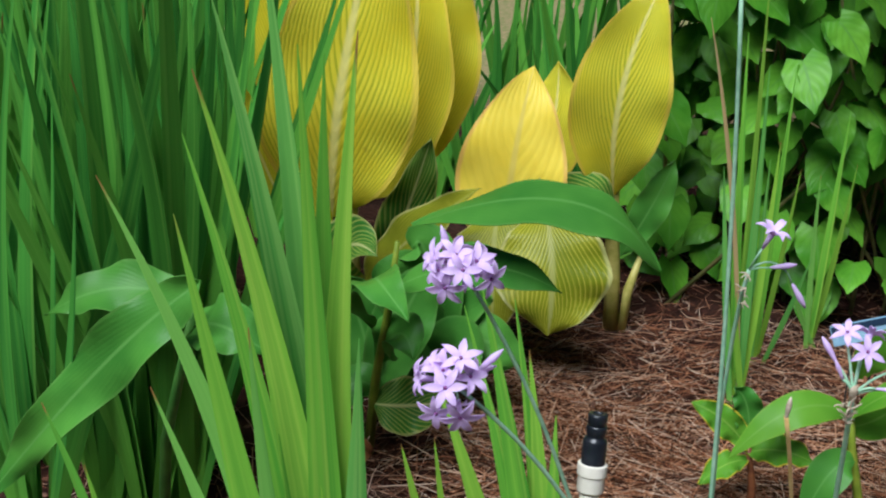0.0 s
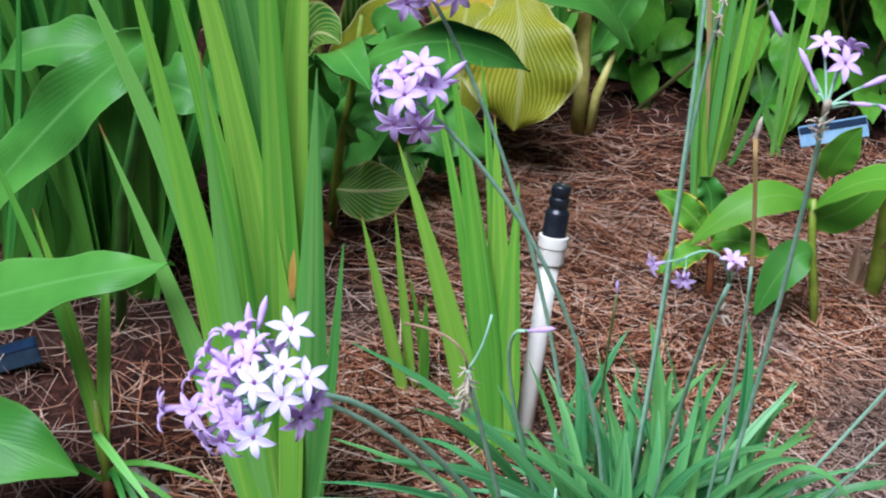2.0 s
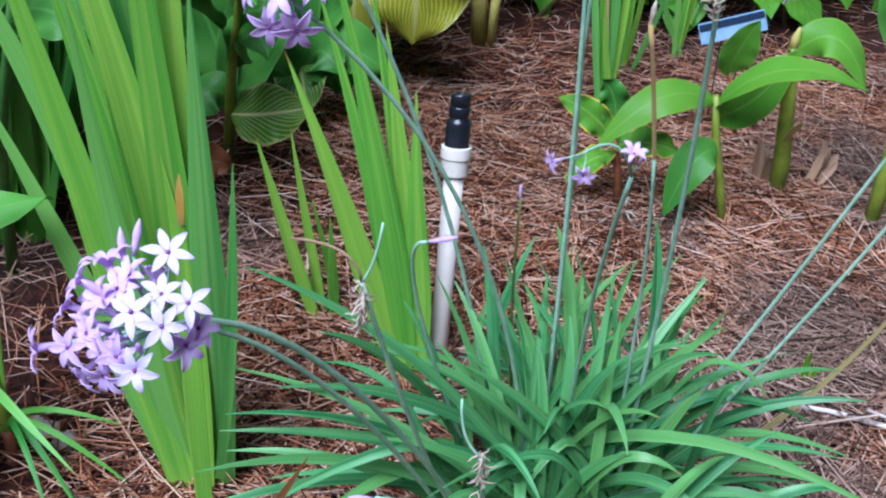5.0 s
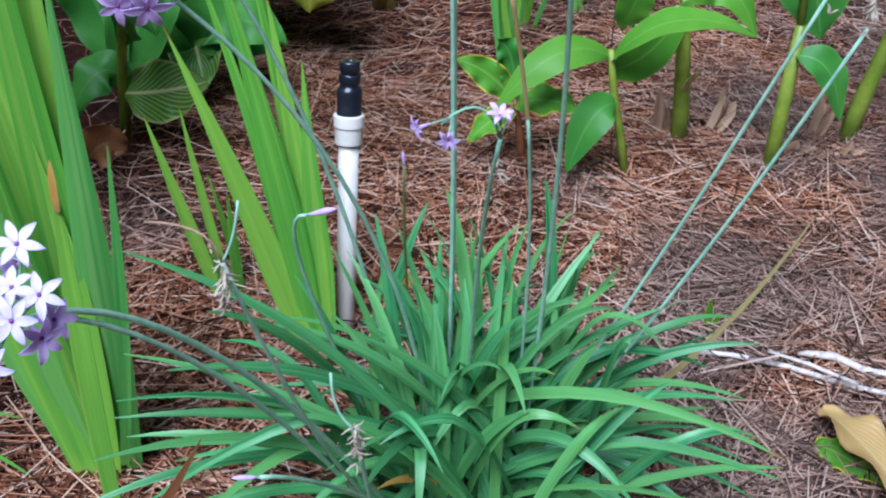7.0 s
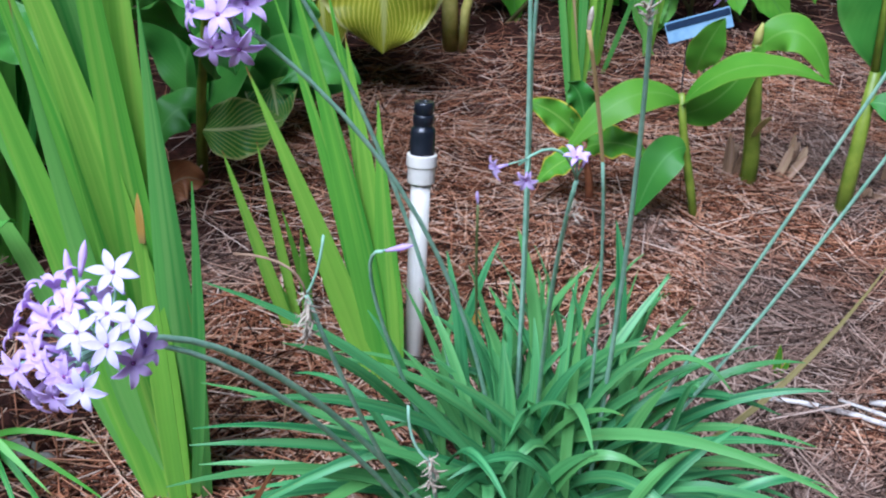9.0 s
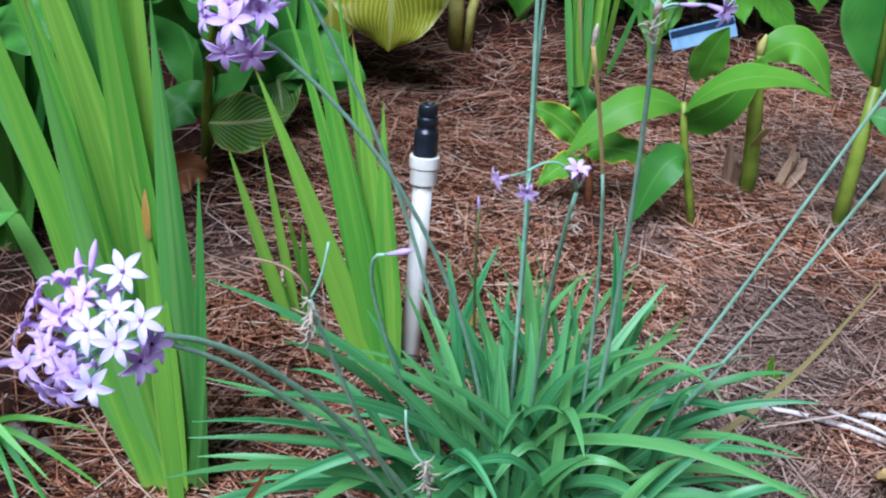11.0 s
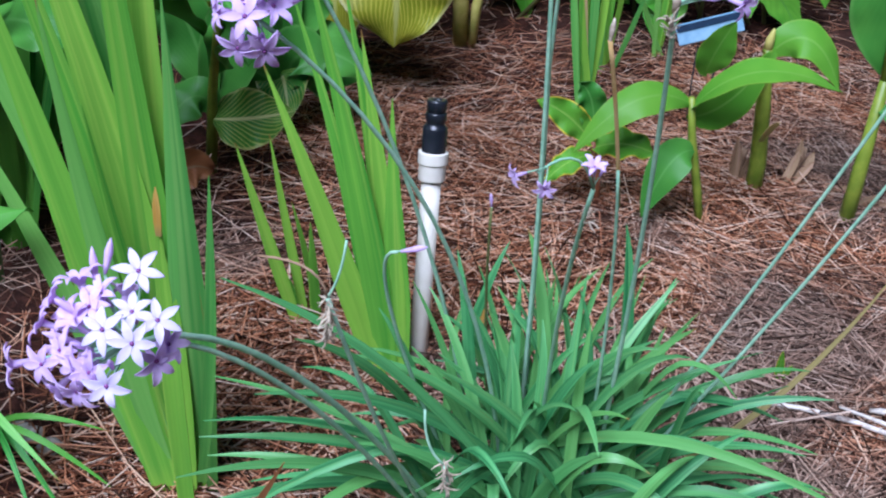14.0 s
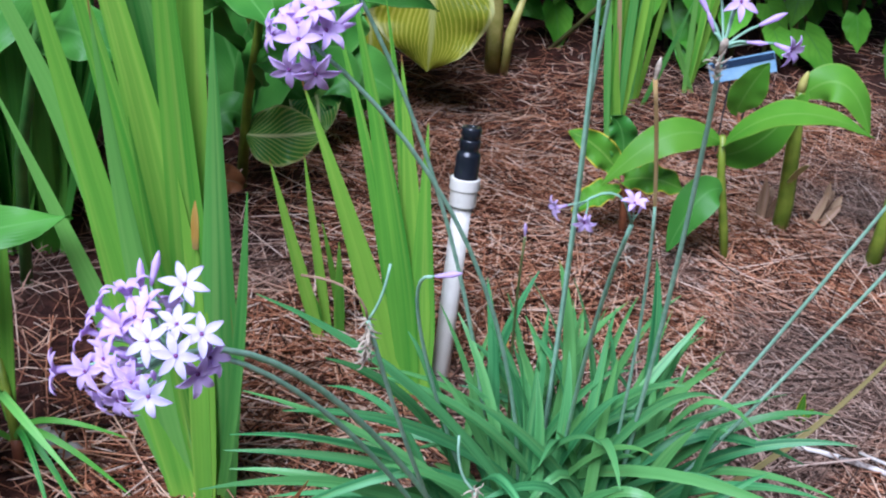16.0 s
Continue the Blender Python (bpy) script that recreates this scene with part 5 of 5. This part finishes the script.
for k, (x, y, dx, dy, h, r) in enumerate(((0.445, 0.30, 0.030, 0.03, 0.040, 0.006), (0.470, 0.325, 0.012, 0.02, 0.046, 0.0055), (0.488, 0.30, 0.046, -0.012, 0.022, 0.005), (0.392, 0.315, 0.003, 0.005, 0.055, 0.007), (0.52, 0.27, 0.03, -0.02, 0.030, 0.006), (0.585, 0.30, 0.008, 0.0, 0.06, 0.006), (0.60, 0.26, 0.02, -0.01, 0.03, 0.0055), (0.455, 0.255, 0.045, 0.01, 0.012, 0.005))):
    ob = thing("husk", (x, y, 0), "dry brown canna stub sticking out of mulch", "plant stub", "dry stubs")
    rod(ob, [(x, y, -0.01), (x + dx * 0.3, y + dy * 0.3, h * 0.35), (x + dx * 0.7, y + dy * 0.7, h * 0.8), (x + dx, y + dy, h)], [r, r * 1.05, r * 0.95, r * 0.8], HUSK, name="stub", sides=9)
    for side in (-1, 1):
        blade(ob, (x + side * r * 0.8, y - r * 0.7, 0.0), (x + dx * 0.6 + side * r, y + dy * 0.5 - r * 1.2, h * 0.6), (x + dx * 1.15 + side * r * 1.8, y + dy - r, h * (1.15 - 0.2 * side)), r * 1.7, HUSKBLADE, face=(-dx, -0.05, 0.03), fold=0.5, thick=0.0016, taper=0.75, n=8, name="sheath")


ob = thing("dead_leaf", (0.42, -0.25, 0.004), "fallen tan canna leaf with a green-yellow base", "dead leaf", "fallen leaves")
broad_leaf(ob, (0.415, -0.20, 0.03), (0.425, -0.24, 0.05), (0.47, -0.33, 0.012), 0.05, TAN_LEAF, face=(0.3, -0.3, 0.9), cup=0.35, seed=60)
broad_leaf(ob, (0.405, -0.225, 0.012), (0.42, -0.24, 0.022), (0.45, -0.27, 0.008), 0.03, SEEDLING, face=(-0.3, -0.3, 0.9), cup=0.2, seed=61)
ob = thing("dead_leaf", (-0.285, 0.255, 0.004), "curled dead brown leaf at the foot of a canna", "dead leaf", "fallen leaves")
broad_leaf(ob, (-0.31, 0.25, 0.01), (-0.285, 0.23, 0.06), (-0.26, 0.25, 0.03), 0.05, BROWN_LEAF, face=(0, -1, 0.4), cup=0.4, seed=62)

ob = thing("seedling", (0.354, -0.06, 0), "tiny yellowish green shoot in pine straw", "seedling")
blade(ob, (0.354, -0.06, 0), (0.352, -0.06, 0.02), (0.35, -0.062, 0.045), 0.008, SEEDLING, n=8)
blade(ob, (0.356, -0.06, 0), (0.36, -0.06, 0.015), (0.364, -0.06, 0.025), 0.006, SEEDLING, n=8)


def stone(at, size, seed):
    bm = bmesh.new()
    bmesh.ops.create_icosphere(bm, subdivisions=3, radius=1.0)
    for v in bm.verts:
        k = 1 + 0.25 * noise.noise(v.co * 1.4 + Vector((seed, 0, 0)))
        v.co = Vector((v.co.x * size * k, v.co.y * size * 0.8 * k, v.co.z * size * 0.6 * k))
    me = bpy.data.meshes.new("stone")
    bm.to_mesh(me)
    bm.free()
    me.polygons.foreach_set("use_smooth", [True] * len(me.polygons))
    me.materials.append(STONE)
    ob = new("stone", me)
    ob.location = at
    return tagged(ob, "small pale stone half sunk in the mulch", "stone", "stones")


stone((-0.345, -0.178, 0.010), 0.010, 1)
stone((-0.325, -0.192, 0.010), 0.011, 2)
stone((-0.36, -0.165, 0.004), 0.010, 3)

s6 = canna((0.40, 0.44, 0), "tiny canna seedling with one rounded leaf under the tag")
rod(s6, [(0.395, 0.44, -0.01), (0.375, 0.435, 0.06), (0.362, 0.43, 0.105)], [0.003, 0.0025, 0.002], RSTEM)
broad_leaf(s6, (0.358, 0.43, 0.10), (0.36, 0.42, 0.14), (0.385, 0.43, 0.178), 0.05, YOUNG, face=(0.2, -0.9, 0.3), wave=0.0012, seed=70)


def flakes(count, box, seed):
    """Crumbs of bark and broken leaf among the needles."""
    r = random.Random(seed)
    V, F = [], []
    for i in range(count):
        x, y = r.uniform(box[0], box[1]), r.uniform(box[2], box[3])
        z, a, l, w = relief(x, y) + r.uniform(0.006, 0.018), r.uniform(0, 6.28), r.uniform(0.006, 0.02), r.uniform(0.003, 0.008)
        c, d, t = math.cos(a), math.sin(a), r.uniform(0.001, 0.0025)
        k = len(V)
        for top in (0, 1):
            for u, v in ((-1, -0.6), (0.2, -1), (1, 0.1), (0.3, 1), (-0.8, 0.7)):
                u, v = u * l * 0.5 * r.uniform(0.8, 1.1), v * w * 0.5 * r.uniform(0.8, 1.1)
                V.append((x + u * c - v * d, y + u * d + v * c, z + top * t + u * 0.25))
        F += [(k + 4, k + 3, k + 2, k + 1, k), (k + 5, k + 6, k + 7, k + 8, k + 9)]
        F += [(k + j, k + (j + 1) % 5, k + 5 + (j + 1) % 5, k + 5 + j) for j in range(5)]
    return mesh_of("bark_litter", V, F, mats=[BARK])


litter = new("bark_litter", flakes(900, (-0.7, 0.95, -0.45, 1.1), 8))
tagged(litter, "brown bark crumbs and leaf bits among pine needles", "leaf litter", kind="stuff")

ob = thing("dead_leaf", (0.052, -0.012, 0.004), "short orange dead leaf tip standing in mulch", "dead leaf", "fallen leaves")
blade(ob, (0.052, -0.012, 0.0), (0.055, -0.012, 0.025), (0.060, -0.014, 0.045), 0.012, DRY, n=8)
ob = thing("dead_leaf", (-0.20, -0.33, 0.004), "narrow rust-brown dead blade beside the iris", "dead leaf", "fallen leaves")
blade(ob, (-0.20, -0.33, 0.0), (-0.135, -0.38, 0.10), (-0.086, -0.40, 0.222), 0.0075, RUST, n=10)
